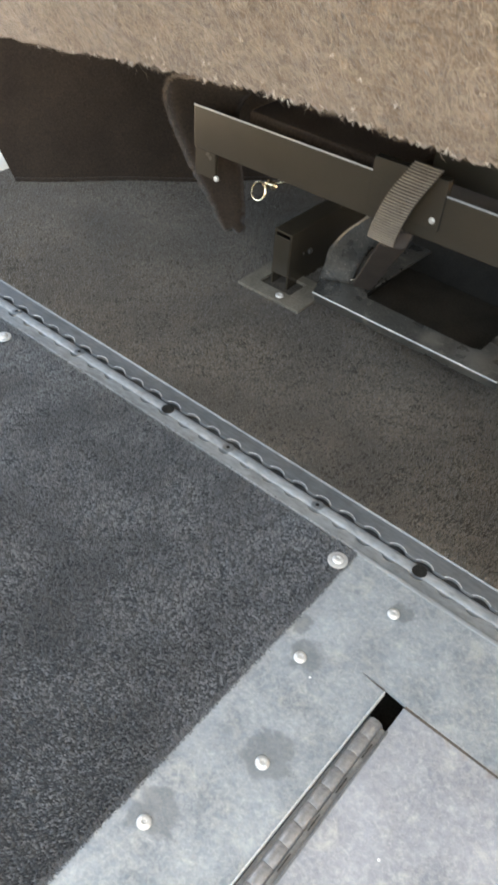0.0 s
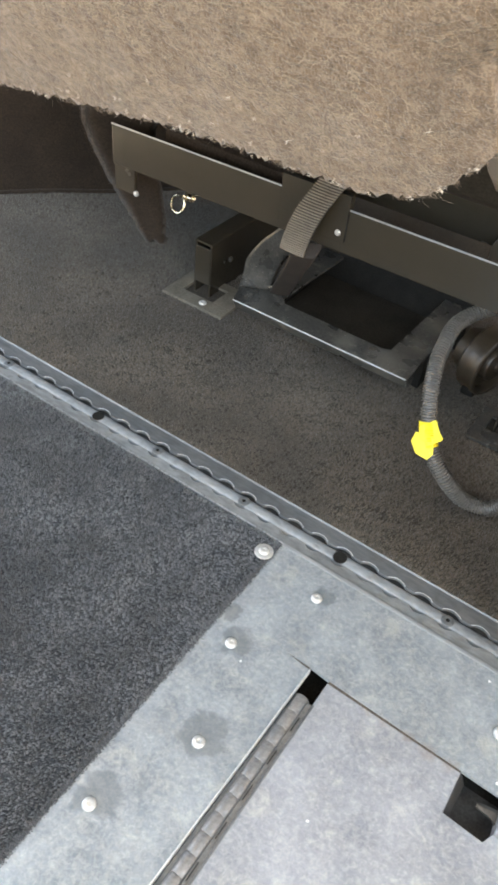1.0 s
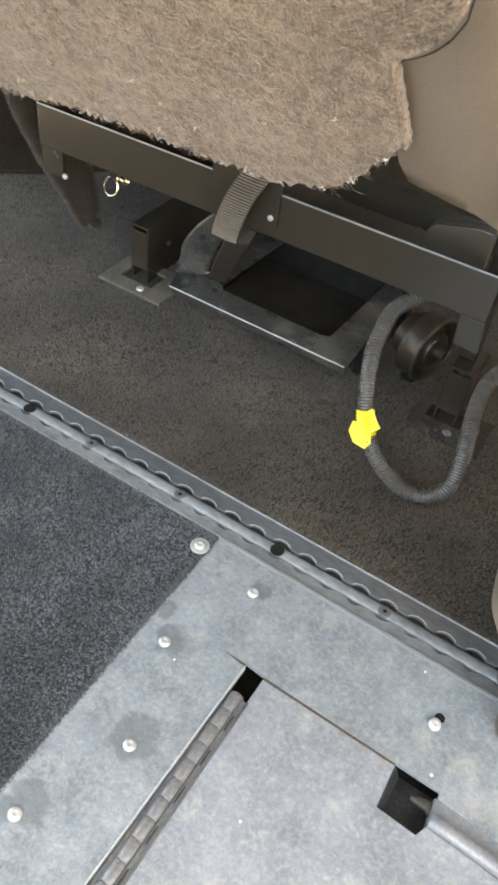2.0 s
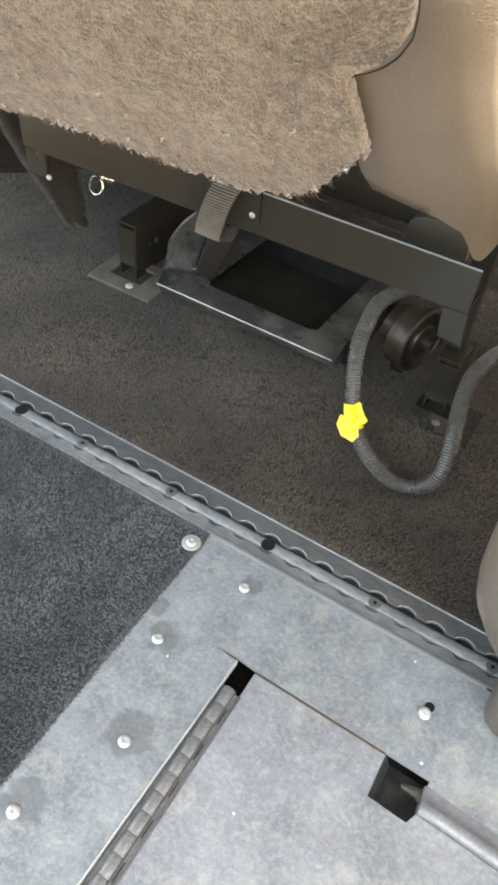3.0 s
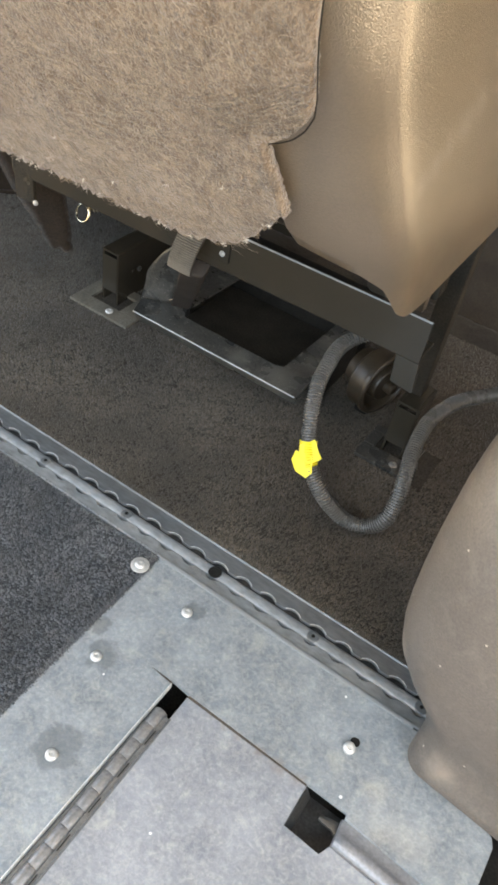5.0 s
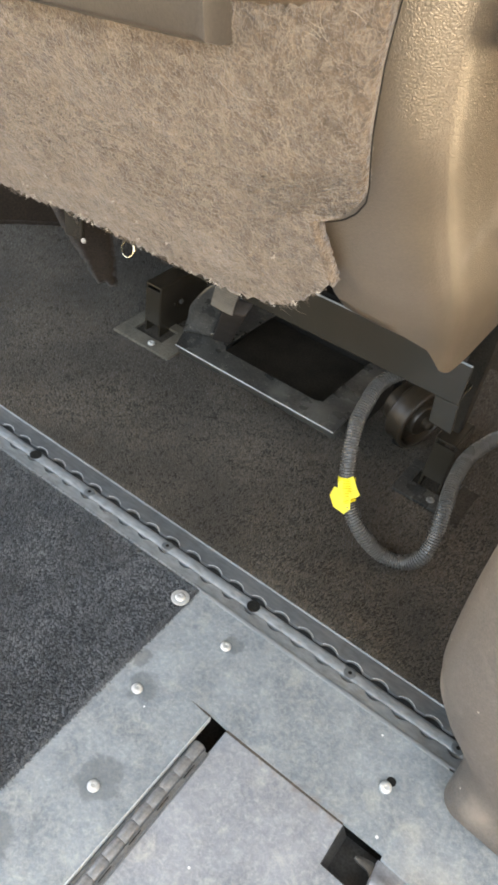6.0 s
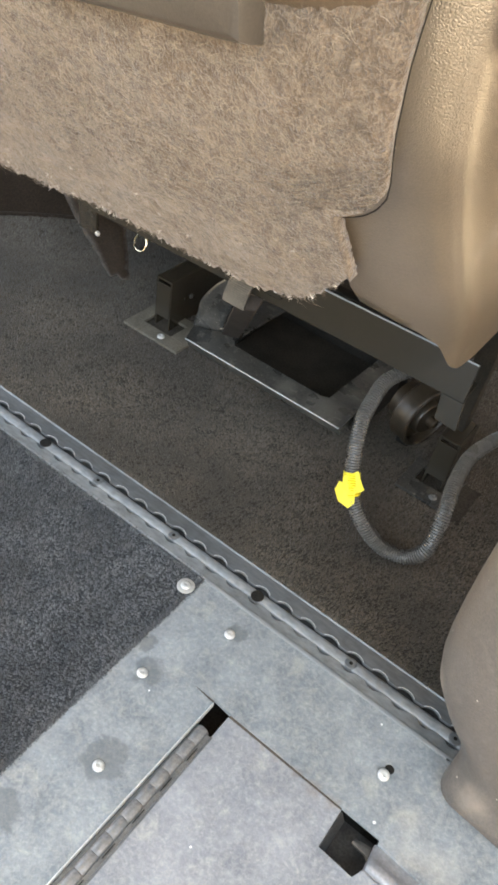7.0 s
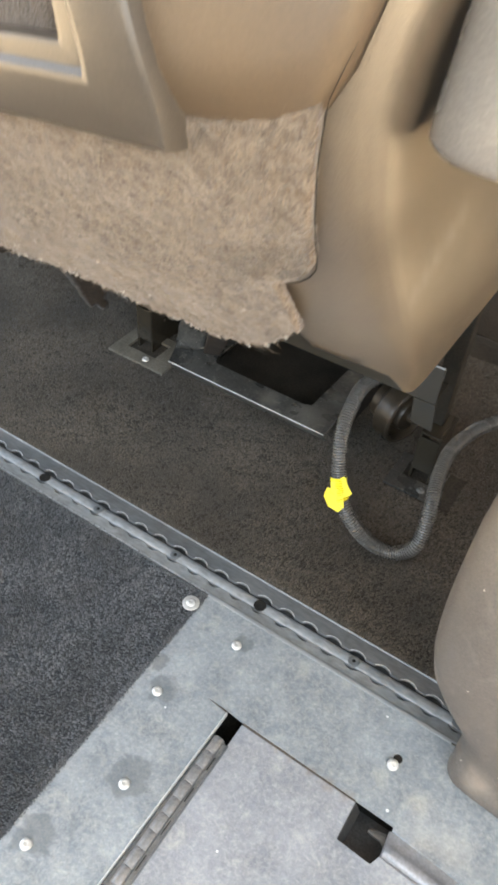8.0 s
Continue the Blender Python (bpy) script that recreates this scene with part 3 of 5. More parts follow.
def tufts(carpet, x0, x1, y0, y1, step, turn, mat, holes=()):
    """The yarn of a cut pile: short ridged tufts that lean with the brushing."""
    nx, ny = int((x1 - x0) / step), int((y1 - y0) / (step * 0.74))
    X, Y = np.meshgrid(np.linspace(x0, x1, nx), np.linspace(y0, y1, ny))
    X[1::2] += step * 0.5
    X = np.clip(X + np.random.normal(0, step * 0.18, X.shape), x0, x1).ravel()
    Y = np.clip(Y + np.random.normal(0, step * 0.14, Y.shape), y0, y1).ravel()
    keep = np.ones(len(X), bool)
    for a0, a1, b0, b1 in holes:
        keep &= ~((X > a0) & (X < a1) & (Y > b0) & (Y < b1))
    X, Y = X[keep], Y[keep]
    n = len(X)
    a = turn + 0.45 * np.sin(X * 13 + 2.0 * np.sin(Y * 11)) + 0.35 * np.sin(Y * 19 - X * 7) + np.random.normal(0, 0.35, n)
    u = np.stack([np.cos(a), np.sin(a)], -1)
    v = np.stack([-u[:, 1], u[:, 0]], -1)
    l, w = step * np.random.uniform(0.50, 0.85, n), step * np.random.uniform(0.34, 0.50, n)
    z = 0.0006 * np.sin(X * 31 + 1.3 * np.sin(Y * 23)) * np.sin(Y * 27 + X * 9)
    h = z + np.random.uniform(0.0006, 0.0036, n)
    c = np.stack([X, Y], -1)
    out = np.zeros((n, 6, 3))
    for k, (su, sv) in enumerate(((-1, -1), (1, -1), (1, 1), (-1, 1))):
        out[:, k, :2] = c + u * (su * l)[:, None] + v * (sv * w)[:, None]
        out[:, k, 2] = z - 0.0016
    for k, su in ((4, -0.25), (5, 0.75)):
        out[:, k, :2] = c + u * (su * l)[:, None]
        out[:, k, 2] = h - (0.0003 if k == 4 else 0.0)
    at = (np.arange(n) * 6)[:, None]
    quads = np.concatenate([at + np.array([[0, 1, 5, 4]]), at + np.array([[2, 3, 4, 5]])]).tolist()
    tris = np.concatenate([at + np.array([[1, 2, 5]]), at + np.array([[3, 0, 4]])]).tolist()
    me = bpy.data.meshes.new("carpet_pile")
    me.from_pydata(out.reshape(-1, 3).tolist(), [], quads + tris)
    me.materials.append(mat)
    me.shade_smooth()
    ob = new("carpet_pile", me)
    ob.parent = carpet
    ob["kind"] = "stuff"


tufts(far_carpet, -0.79, 0.20, 0.0275, 0.50, 0.0020, 0.5, M_PILE, ((-0.372, -0.288, 0.2135, 0.273), (0.024, 0.102, 0.2135, 0.273)))
tufts(near_carpet, -0.60, -0.0490, -0.40, -0.0225, 0.0019, 0.75, M_PILE_SKYLIT)


def fringe(carpet, line, mat, count):
    """Short loose tufts that lean over a cut carpet edge."""
    verts, faces = [], []
    (x0, y0), (x1, y1) = line
    across = Vector((y1 - y0, x0 - x1, 0)).normalized()
    for _ in range(count):
        t = random.random()
        p = Vector((x0 + (x1 - x0) * t, y0 + (y1 - y0) * t, random.uniform(0.0002, 0.0022))) - across * random.uniform(-0.0005, 0.003)
        d = across * random.uniform(0.0, 0.0026) + Vector((random.gauss(0, 0.0009), random.gauss(0, 0.0009), random.uniform(-0.0003, 0.0018)))
        w = Vector((d.y, -d.x, 0)).normalized() * random.uniform(0.00015, 0.0004)
        at = len(verts)
        verts += [p - w, p + w, p + d + w * 0.3, p + d - w * 0.3]
        faces.append((at, at + 1, at + 2, at + 3))
    me = bpy.data.meshes.new("carpet_fringe")
    me.from_pydata([tuple(v) for v in verts], [], faces)
    me.materials.append(mat)
    ob = new("carpet_fringe", me)
    ob.parent = carpet
    ob["kind"] = "stuff"


fringe(near_carpet, ((-0.0478, -0.022), (-0.0478, -0.40)), M_PILE_SKYLIT, 2600)
fringe(near_carpet, ((-0.60, -0.0212), (-0.05, -0.0212)), M_PILE_SKYLIT, 1500)

# ---------- cargo rail in the floor ----------
rail = thing("floor_rail", (0, 0, 0), "grey aluminium floor rail with a scalloped slot, flush in the carpet", "floor rail")
PITCH, HOLE, SLOT = 0.0254, 0.0108, 0.0068
R0, R1 = -31.5 * PITCH, 17.5 * PITCH


def lip(sign, outer, slot, hole):
    b = bmesh.new()
    xs = np.linspace(R0, R1, 49 * 18 + 1)
    prof = []
    for x in xs:
        d = (x / PITCH - round(x / PITCH)) * PITCH
        w = math.sqrt(max(hole ** 2 - d ** 2, 0.0))
        prof.append(max(w, slot))
    cols = []
    for x, w in zip(xs, prof):
        ys = [(outer, -0.012), (outer, 0.0004), (outer - 0.0006, 0.0010), (outer - 0.0014, 0.0002), (w + 0.0004, 0.0), (w, -0.0005), (w, -0.0030), (w + 0.004, -0.0036)]
        cols.append([Vector((x, sign * y, z)) for y, z in ys])
    return sheet(b, cols)


part("rail_lip", lip(1, 0.0246, SLOT, HOLE), M_RAIL, rail)


def notch_rims(sign, hole, slot, mat):
    """The bright cut rims of the lip's round notches, one thin arc each."""
    for k in range(-31, 18):
        b = bmesh.new()
        half = math.acos(min(1.0, slot / hole))
        arc = [Vector((k * PITCH + hole * math.sin(a), sign * (hole * math.cos(a) + 0.0002), 0.0001)) for a in np.linspace(-half * 0.92, half * 0.92, 13)]
        tube(b, arc, 0.00030, 5)
        part("notch_rim", b, mat, rail, smooth=180)


notch_rims(1, HOLE, SLOT, M_LIP)
part("rail_lip", lip(-1, 0.0196, 0.0062, 0.0096), M_RAILNEAR, rail)
bm = bmesh.new()
CHANNEL = ((0.0175, -0.004), (0.0120, -0.0062), (0.0045, -0.0068), (-0.0045, -0.0068), (-0.0075, -0.0030), (-0.0110, -0.0022), (-0.0170, -0.0024))
sheet(bm, [[Vector((x, y, z)) for y, z in CHANNEL] for x in np.linspace(R0, R1, 60)], (0, 0, -0.002))
part("rail_channel", bm, M_CHANNEL, rail, "dark channel inside the rail, shade put into its colour")
bm = bmesh.new()
BAR = ((0.0057, -0.0066), (0.0056, -0.0026), (0.0047, -0.0012), (0.0030, -0.0002), (0.0010, 0.0003), (-0.0014, 0.0007), (-0.0034, 0.0006), (-0.0050, 0.0002), (-0.0058, -0.0004), (-0.0061, -0.0014), (-0.0062, -0.0066))
sheet(bm, [[Vector((x, y, z)) for y, z in BAR] for x in np.linspace(R0, R1, 60)])
part("rail_web", bm, M_RAILBAR, rail, "dull grey rounded filler bar in the slot")
bm = bmesh.new()
box(bm, (R0, -0.0202, 0.0004), (R1, -0.0182, 0.0014), 0.0005)
part("rail_flange", bm, M_RAILWEB, rail, "pale raised flange along the rail")
bm = bmesh.new()
box(bm, (R0, 0.0240, 0.0006), (R1, 0.0248, 0.0013), 0.0003)
part("rail_flange", bm, M_RAILWEB, rail)


def screw_mesh(radius, dome, name="screw", recess=True, mat=M_BOLT):
    b = bmesh.new()
    prof = [(radius, -0.001), (radius, dome * 0.25), (radius * 0.93, dome * 0.6), (radius * 0.72, dome * 0.9), (radius * 0.42, dome)]
    if recess:
        prof += [(radius * 0.34, dome * 0.99), (radius * 0.27, dome * 0.78), (radius * 0.05, dome * 0.74)]
    else:
        prof += [(radius * 0.1, dome * 1.03)]
    lathe(b, prof, Matrix.Identity(4), 18)
    return mesh_of(b, name, mat, 50)


def place(name, me, m, parent, label=""):
    ob = new(name, me)
    ob.parent = parent
    ob.matrix_parent_inverse = Matrix.Translation(parent.location).inverted() if parent.type == "EMPTY" else Matrix.Identity(4)
    ob.matrix_basis = m
    if label:
        ob["label"] = label
    return ob


S_SMALL = screw_mesh(0.0048, 0.0026)
S_TINY = screw_mesh(0.0028, 0.0016)
S_RAIL = screw_mesh(0.0056, 0.0010, mat=M_RAIL)
# Flat dark disc, painted shade of the recess on the screw head.
bm = bmesh.new()
lathe(bm, [(0.0017, 0.0006), (0.0017, 0.0011), (0.0004, 0.0011)], Matrix.Identity(4), 12)
me_recess = mesh_of(bm, "screw_recess", M_GAP)
for k in (-28, -24, -20, -16, -8, -4, 4, 8, 12):
    head = place("screw", S_RAIL, pose(k * PITCH, -0.0012, 0.0003), rail)
    place("screw_recess", me_recess, Matrix.Identity(4), head, "dark disc for the shade in a screw recess")
# Bolt holes are flat dark discs; the hole's shade is only colour.
bm = bmesh.new()
lathe(bm, [(0.0062, 0), (0.0062, 0.0004), (0.001, 0.0004)], Matrix.Identity(4), 16)
me_hole = mesh_of(bm, "bolt_hole", M_GAP)
for k in (-11, 0):
    place("bolt_hole", me_hole, pose(k * PITCH, -0.0015, 0.0006), rail, "flat dark disc for the shade in a bolt hole")

# ---------- steel plate with the hinged hatch ----------
plate = thing("floor_plate", (0.1, -0.1, 0), "worn galvanised steel floor plate fixed with domed screws", "floor plate", kind="structure")
bm = bmesh.new()
outline = [(-0.047, -0.0215), (-0.047, -0.9), (0.0300, -0.9), (0.0300, -0.5), (0.0349, -0.1080), (0.0145, -0.1071), (0.0145, -0.1056), (0.0365, -0.1056), (0.05, -0.1068), (0.1605, -0.1085), (0.1935, -0.1090),
           (0.1940, -0.1125), (0.2, -0.1130), (0.262, -0.1175), (0.289, -0.1178), (0.289, -0.066), (0.286, -0.060), (0.280, -0.057), (0.280, -0.0215)]
prism(bm, outline, -0.0025, 0.0008, 0.0005)
part("plate", bm, M_GALV, plate)
bm = bmesh.new()
box(bm, (-0.0465, -0.0225, 0.0012), (0.205, -0.0195, 0.0022), 0.0004)
part("edge_strip", bm, M_RAILWEB, plate, "thin folded edge along the rail")
S_BIG = screw_mesh(0.0048, 0.0024)
for x, y in ((0.006, -0.050), (-0.025, -0.1265), (0.0025, -0.203), (-0.0285, -0.278), (0.002, -0.36), (-0.028, -0.43)):
    place("screw", S_BIG, pose(x, y, 0.0008, 2, 3, 40), plate)
# Screw hole: a flat disc coloured dark for the shade inside.
me_ring = bmesh.new()
lathe(me_ring, [(0.0038, 0), (0.0038, 0.0004), (0.001, 0.0004)], Matrix.Identity(4), 16)
place("screw_hole", mesh_of(me_ring, "screw_hole", M_GAP), pose(0.1735, -0.0595, 0.0006), plate, "flat dark disc for the shade in a screw hole")
place("screw", S_BIG, pose(0.172, -0.067, 0.0022, 14, 6, 20), plate, "loose screw standing tilted beside its hole")
# screws with broad washers hold the near carpet
for x, y, label in ((-0.054, -0.039, "domed zinc screw with a broad washer at the carpet corner"), (-0.478, -0.041, "domed zinc screw with broad washer beside the floor rail")):
    corner = thing("carpet_screw", (x, y, 0), label, "screw", "carpet screws")
    bm = bmesh.new()
    lathe(bm, [(0.0082, 0), (0.0082, 0.0009), (0.0072, 0.0015), (0.003, 0.0016)], pose(x, y, 0.0028), 20)
    part("washer", bm, M_BOLT, corner)
    place("screw_head", S_BIG, pose(x, y, 0.0040, 0, 0, 15), corner)

hatch = thing("access_hatch", (0.3, -0.4, 0), "worn grey steel hatch leaf on a piano hinge, closed flush", "hatch")
bm = bmesh.new()
prism(bm, [(0.0515, -0.9), (0.34, -0.9), (0.34, -0.1435), (0.262, -0.1392), (0.2255, -0.1370), (0.1935, -0.1352), (0.1905, -0.1445), (0.1605, -0.1430), (0.1605, -0.1102), (0.0515, -0.1092)], -0.0025, 0.0004, 0.0005)
part("leaf", bm, M_HATCH, hatch)
bm = bmesh.new()
box(bm, (0.0512, -0.9, -0.0022), (0.0530, -0.131, 0.0012), 0.0005)
part("hinge_leaf", bm, M_RAIL, hatch)
# piano hinge: knuckles along the slot
me_k = bmesh.new()
lathe(me_k, [(0.0045, -0.00739), (0.0051, -0.0073), (0.0054, -0.0070), (0.0055, -0.0067), (0.0055, 0.0067), (0.0054, 0.0070), (0.0051, 0.0073), (0.0045, 0.00739)], pose(0, 0, 0, 90, 0, 0), 14)
me_k = mesh_of(me_k, "knuckle", M_HINGE, 50)
for k in range(26):
    place("knuckle", me_k, pose(0.0424, -0.1360 - 0.0148 * k, -0.0040, 0, 0, 0), hatch)
bm = bmesh.new()
box(bm, (0.0476, -0.9, -0.0030), (0.0511, -0.131, -0.0006), 0.0004)
part("hinge_leaf", bm, M_DULL, hatch)
me_n = mesh_of(box(bmesh.new(), (-0.0003, -0.0062, -0.001), (0.0004, 0.0062, 0.0004)), "hinge_notch", M_GAP)
for k in range(1, 26, 2):
    place("hinge_notch", me_n, pose(0.0490, -0.1360 - 0.0148 * k, -0.0004), hatch)
bm = bmesh.new()
hexa(bm, [(0.0300, -0.5, -0.004), (0.0310, -0.5, -0.004), (0.0359, -0.1082, -0.004), (0.0349, -0.1082, -0.004), (0.0300, -0.5, 0.0020), (0.0310, -0.5, 0.0020), (0.0359, -0.1082, 0.0020), (0.0349, -0.1082, 0.0020)], 0.0003)
part("hinge_leaf", bm, M_LIP, plate, "bright folded steel hinge edge")
bm = bmesh.new()
hexa(bm, [(0.0312, -0.5, -0.009), (0.0372, -0.5, -0.009), (0.0385, -0.1285, -0.009), (0.0366, -0.1285, -0.009), (0.0312, -0.5, -0.0012), (0.0372, -0.5, -0.0012), (0.0385, -0.1285, -0.0012), (0.0366, -0.1285, -0.0012)], 0.0005)
part("hinge_leaf", bm, M_RAIL, plate)
bm = bmesh.new()
box(bm, (0.052, -0.1102, -0.004), (0.160, -0.1062, -0.0002))
box(bm, (0.0125, -0.1074, -0.004), (0.034, -0.1052, -0.0010))
part("dirt_line", bm, M_RUST, plate, "rusty dirt packed in the seam")
# pocket with its walls and the rounded lift bar
bm = bmesh.new()
prism(bm, [(0.1595, -0.1455), (0.2, -0.1455), (0.2, -0.1455 + 0.0012), (0.1607, -0.1443), (0.1607, -0.109), (0.1595, -0.109)], -0.021, -0.0008)
part("pocket_wall", bm, M_RAIL, hatch)
bm = bmesh.new()
hexa(bm, [(0.1612, -0.1425, -0.012), (0.1665, -0.1400, -0.012), (0.1665, -0.1102, -0.012), (0.1612, -0.1102, -0.012), (0.1606, -0.1428, -0.0006), (0.1616, -0.1425, -0.0006), (0.1616, -0.1102, -0.0006), (0.1606, -0.1102, -0.0006)])
part("pocket_lip", bm, M_CHANNEL, hatch)
part("pocket_floor", box(bmesh.new(), (0.158, -0.147, -0.0215), (0.21, -0.106, -0.0195)), M_CHANNEL, hatch)
bm = bmesh.new()
MOULD = [(-0.0022, -0.0020), (0.0010, -0.0014), (0.0045, -0.0009), (0.0075, 0.0004), (0.0094, 0.0020), (0.0116, 0.0029), (0.0146, 0.0030), (0.0166, 0.0021), (0.0178, 0.0006), (0.0184, -0.0009), (0.0196, -0.0008)]
grid = []
for i, x in enumerate([0.1925, 0.1930, 0.1940, 0.1955, 0.1975, 0.2000, 0.2030, 0.2070, 0.215, 0.24, 0.29, 0.34]):
    rise = min(1.0, max(0.0, (x - 0.1925) / 0.0095)) ** 0.5
    y = -0.1148 - 0.055 * (x - 0.1925)
    grid.append([Vector((x + 0.0022 * max(0.0, v / 0.02) * (1 - rise), y - v, -0.0042 + (z + 0.0042) * (0.35 + 0.65 * rise))) for v, z in MOULD])
sheet(bm, grid, (0, 0, -0.010))
part("lift_bar", bm, M_BAR, hatch, "grey moulded steel lift ridge", smooth=70)
bm = bmesh.new()
sheet(bm, [[Vector((x, y0 + (y1 - y0) * k / 4, -0.0052 + 0.0010 * math.sin(math.pi * k / 4))) for k in range(5)] for x, y0, y1 in ((0.1785, -0.1190, -0.1215), (0.181, -0.1178, -0.1222), (0.185, -0.1166, -0.1226), (0.190, -0.1158, -0.1228), (0.1945, -0.1152, -0.1262))], (0, 0, -0.0025))
part("bar_hook", bm, M_DARKSTEEL, hatch)

# ---------- vinyl trim that bulges beside the plate ----------
boot = thing("corner_trim", (0.3, 0.05, 0), "grey-brown vinyl corner trim, scuffed, standing on the steel plate", "trim")
bm = bmesh.new()
LEFT = [(0.0, 0.2085), (0.030, 0.2085), (0.045, 0.202), (0.06, 0.190), (0.075, 0.177), (0.09, 0.1672), (0.10, 0.1625), (0.12, 0.1585), (0.15, 0.1560), (0.20, 0.155), (0.25, 0.156), (0.28, 0.160), (0.30, 0.175)]
FRONT = [(0.0, -0.053), (0.005, -0.053), (0.012, -0.060), (0.03, -0.055), (0.05, -0.053), (0.09, -0.056), (0.14, -0.060), (0.20, -0.058), (0.25, -0.050), (0.30, -0.025)]
grid = []
for z in [0.0, 0.004, 0.012, 0.02, 0.03, 0.045, 0.06, 0.08, 0.10, 0.12, 0.14, 0.165, 0.19, 0.215, 0.24, 0.26, 0.28, 0.295, 0.30]:
    l, f = lerp(LEFT, z), lerp(FRONT, z)
    r = 0.018 + 0.032 * min(1.0, z / 0.06)
    row = [Vector((l + 0.06, 0.14, z)), Vector((l + 0.022, 0.11, z)), Vector((l + 0.006, 0.07, z))]
    for k in range(13):
        a = math.pi + (math.pi / 2) * k / 12
        row.append(Vector((l + r + r * math.cos(a), f + r + r * math.sin(a), z)))
    row += [Vector((l + 0.085, f - 0.006, z)), Vector((l + 0.12, f - 0.006, z)), Vector((l + 0.20, f, z)), Vector((l + 0.26, f + 0.04, z)), Vector((l + 0.27, f + 0.12, z)), Vector((l + 0.2, 0.15, z)), Vector((l + 0.06, 0.14, z))]
    grid.append(row)
top = [Vector((p.x * 0.5 + 0.22, p.y * 0.5 + 0.06, 0.31)) for p in grid[-1]]
grid.append(top)
sheet(bm, grid)
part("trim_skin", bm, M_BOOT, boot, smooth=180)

# ---------- seat base under the seat ----------
base = thing("seat_mount", (-0.16, 0.2, 0), "black powder-coated steel seat base bolted to the floor", "seat base")


def bz(x):
    """The cross beam rises a little along its length."""
    return 0.2165 + 0.0195 * (x + 0.39)


def beam(b, x0, x1, y0, y1, dz0, dz1, bevel):
    hexa(b, [(x0, y0, bz(x0) + dz0), (x1, y0, bz(x1) + dz0), (x1, y1, bz(x1) + dz0), (x0, y1, bz(x0) + dz0),
             (x0, y0, bz(x0) + dz1), (x1, y0, bz(x1) + dz1), (x1, y1, bz(x1) + dz1), (x0, y1, bz(x0) + dz1)], bevel)
    return b


part("cross_beam", beam(beam(bmesh.new(), -0.391, 0.069, 0.152, 0.1550, -0.041, 0.0, 0.0012), -0.390, 0.068, 0.1551, 0.1850, -0.0405, -0.0375, 0.0008), M_BLACK, base)
# Highlight on the beam's top edge, built as a thin pale strip.
part("edge_highlight", beam(bmesh.new(), -0.3905, 0.0685, 0.1514, 0.1524, -0.0011, 0.0004, 0.0003), M_RAILWEB, base, "pale strip for the highlight on the worn beam edge")
part("cross_box", box(bmesh.new(), (-0.352, 0.1860, 0.176), (-0.176, 0.300, 0.2135), 0.004), M_UNDERBOX, base, "brown felt-covered box behind the beam")
part("clamp_plate", beam(bmesh.new(), -0.1895, -0.1215, 0.1485, 0.1575, -0.030, 0.013, 0.0008), M_BLACK, base)
part("rear_rail", beam(bmesh.new(), -0.17, 0.05, 0.215, 0.235, -0.02, 0.018, 0.003), M_BLACK, base)
bm = bmesh.new()
hexa(bm, [(0.0505, 0.1521, 0.156), (0.0725, 0.1521, 0.154), (0.0725, 0.1560, 0.154), (0.0505, 0.1560, 0.156), (0.0480, 0.1521, 0.1838), (0.0695, 0.1521, 0.1843), (0.0695, 0.1560, 0.1843), (0.0480, 0.1560, 0.1838)], 0.0012)
part("end_bracket", bm, M_BLACK, base)
bm = bmesh.new()
box(bm, (-0.390, 0.1535, 0.149), (-0.364, 0.158, 0.177), 0.001)
part("end_bracket", bm, M_BLACK, base)
place("screw", S_TINY, pose(-0.362, 0.1535, 0.152, 90, 0, 0), base, "bright bracket screw")
place("screw", S_TINY, pose(-0.128, 0.1485, 0.200, 90, 0, 0), base, "bright clamp screw")

# legs: short square tube on a foot, with an upright to the beam


def leg(x, up, mat, y1=0.47):
    """One leg: hollow box tube running back, upright, foot."""
    b = bmesh.new()
    w, y0, h = 0.0245, 0.243, 0.070
    t = 0.0028
    box(b, (x, y0, -0.004), (x + t, y1, h), 0.0006)
    box(b, (x + w - t, y0, -0.004), (x + w, y1, h), 0.0006)
    box(b, (x + t, y0, h - t), (x + w - t, y1, h), 0.0004)
    box(b, (x + t, y0 - 0.001, -0.004), (x + w - t, y1, -0.004 + t), 0.0004)
    box(b, (x + 0.001, y0 - 0.0012, 0.016), (x + w - 0.001, y0 + 0.002, h - 0.0065), 0.0006)
    ob = part("leg", b, M_BLACK, base)
    # Upright takes a shade-dark colour so it sinks into the dark behind.
    c = bmesh.new()
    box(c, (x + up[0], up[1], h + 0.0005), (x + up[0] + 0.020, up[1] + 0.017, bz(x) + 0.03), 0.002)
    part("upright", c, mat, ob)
    return ob


place("bolt", screw_mesh(0.0034, 0.0022, "bolt", mat=M_DARKSTEEL), pose(-0.3258, 0.282, 0.036, 0, 90, 0), leg(-0.3505, (0.004, 0.390), M_WELL), "small dull side bolt")
leg(0.0425, (-0.004, 0.262), M_WELL, 0.288)


def foot(x0, x1, y0, y1, hx0, hx1, hy0, hy1):
    b = bmesh.new()
    for lo, hi in (((x0, y0), (x1, hy0)), ((x0, hy1), (x1, y1)), ((x0, hy0), (hx0, hy1)), ((hx1, hy0), (x1, hy1))):
        box(b, (*lo, 0.0012), (*hi, 0.0050), 0.0004)
    return b


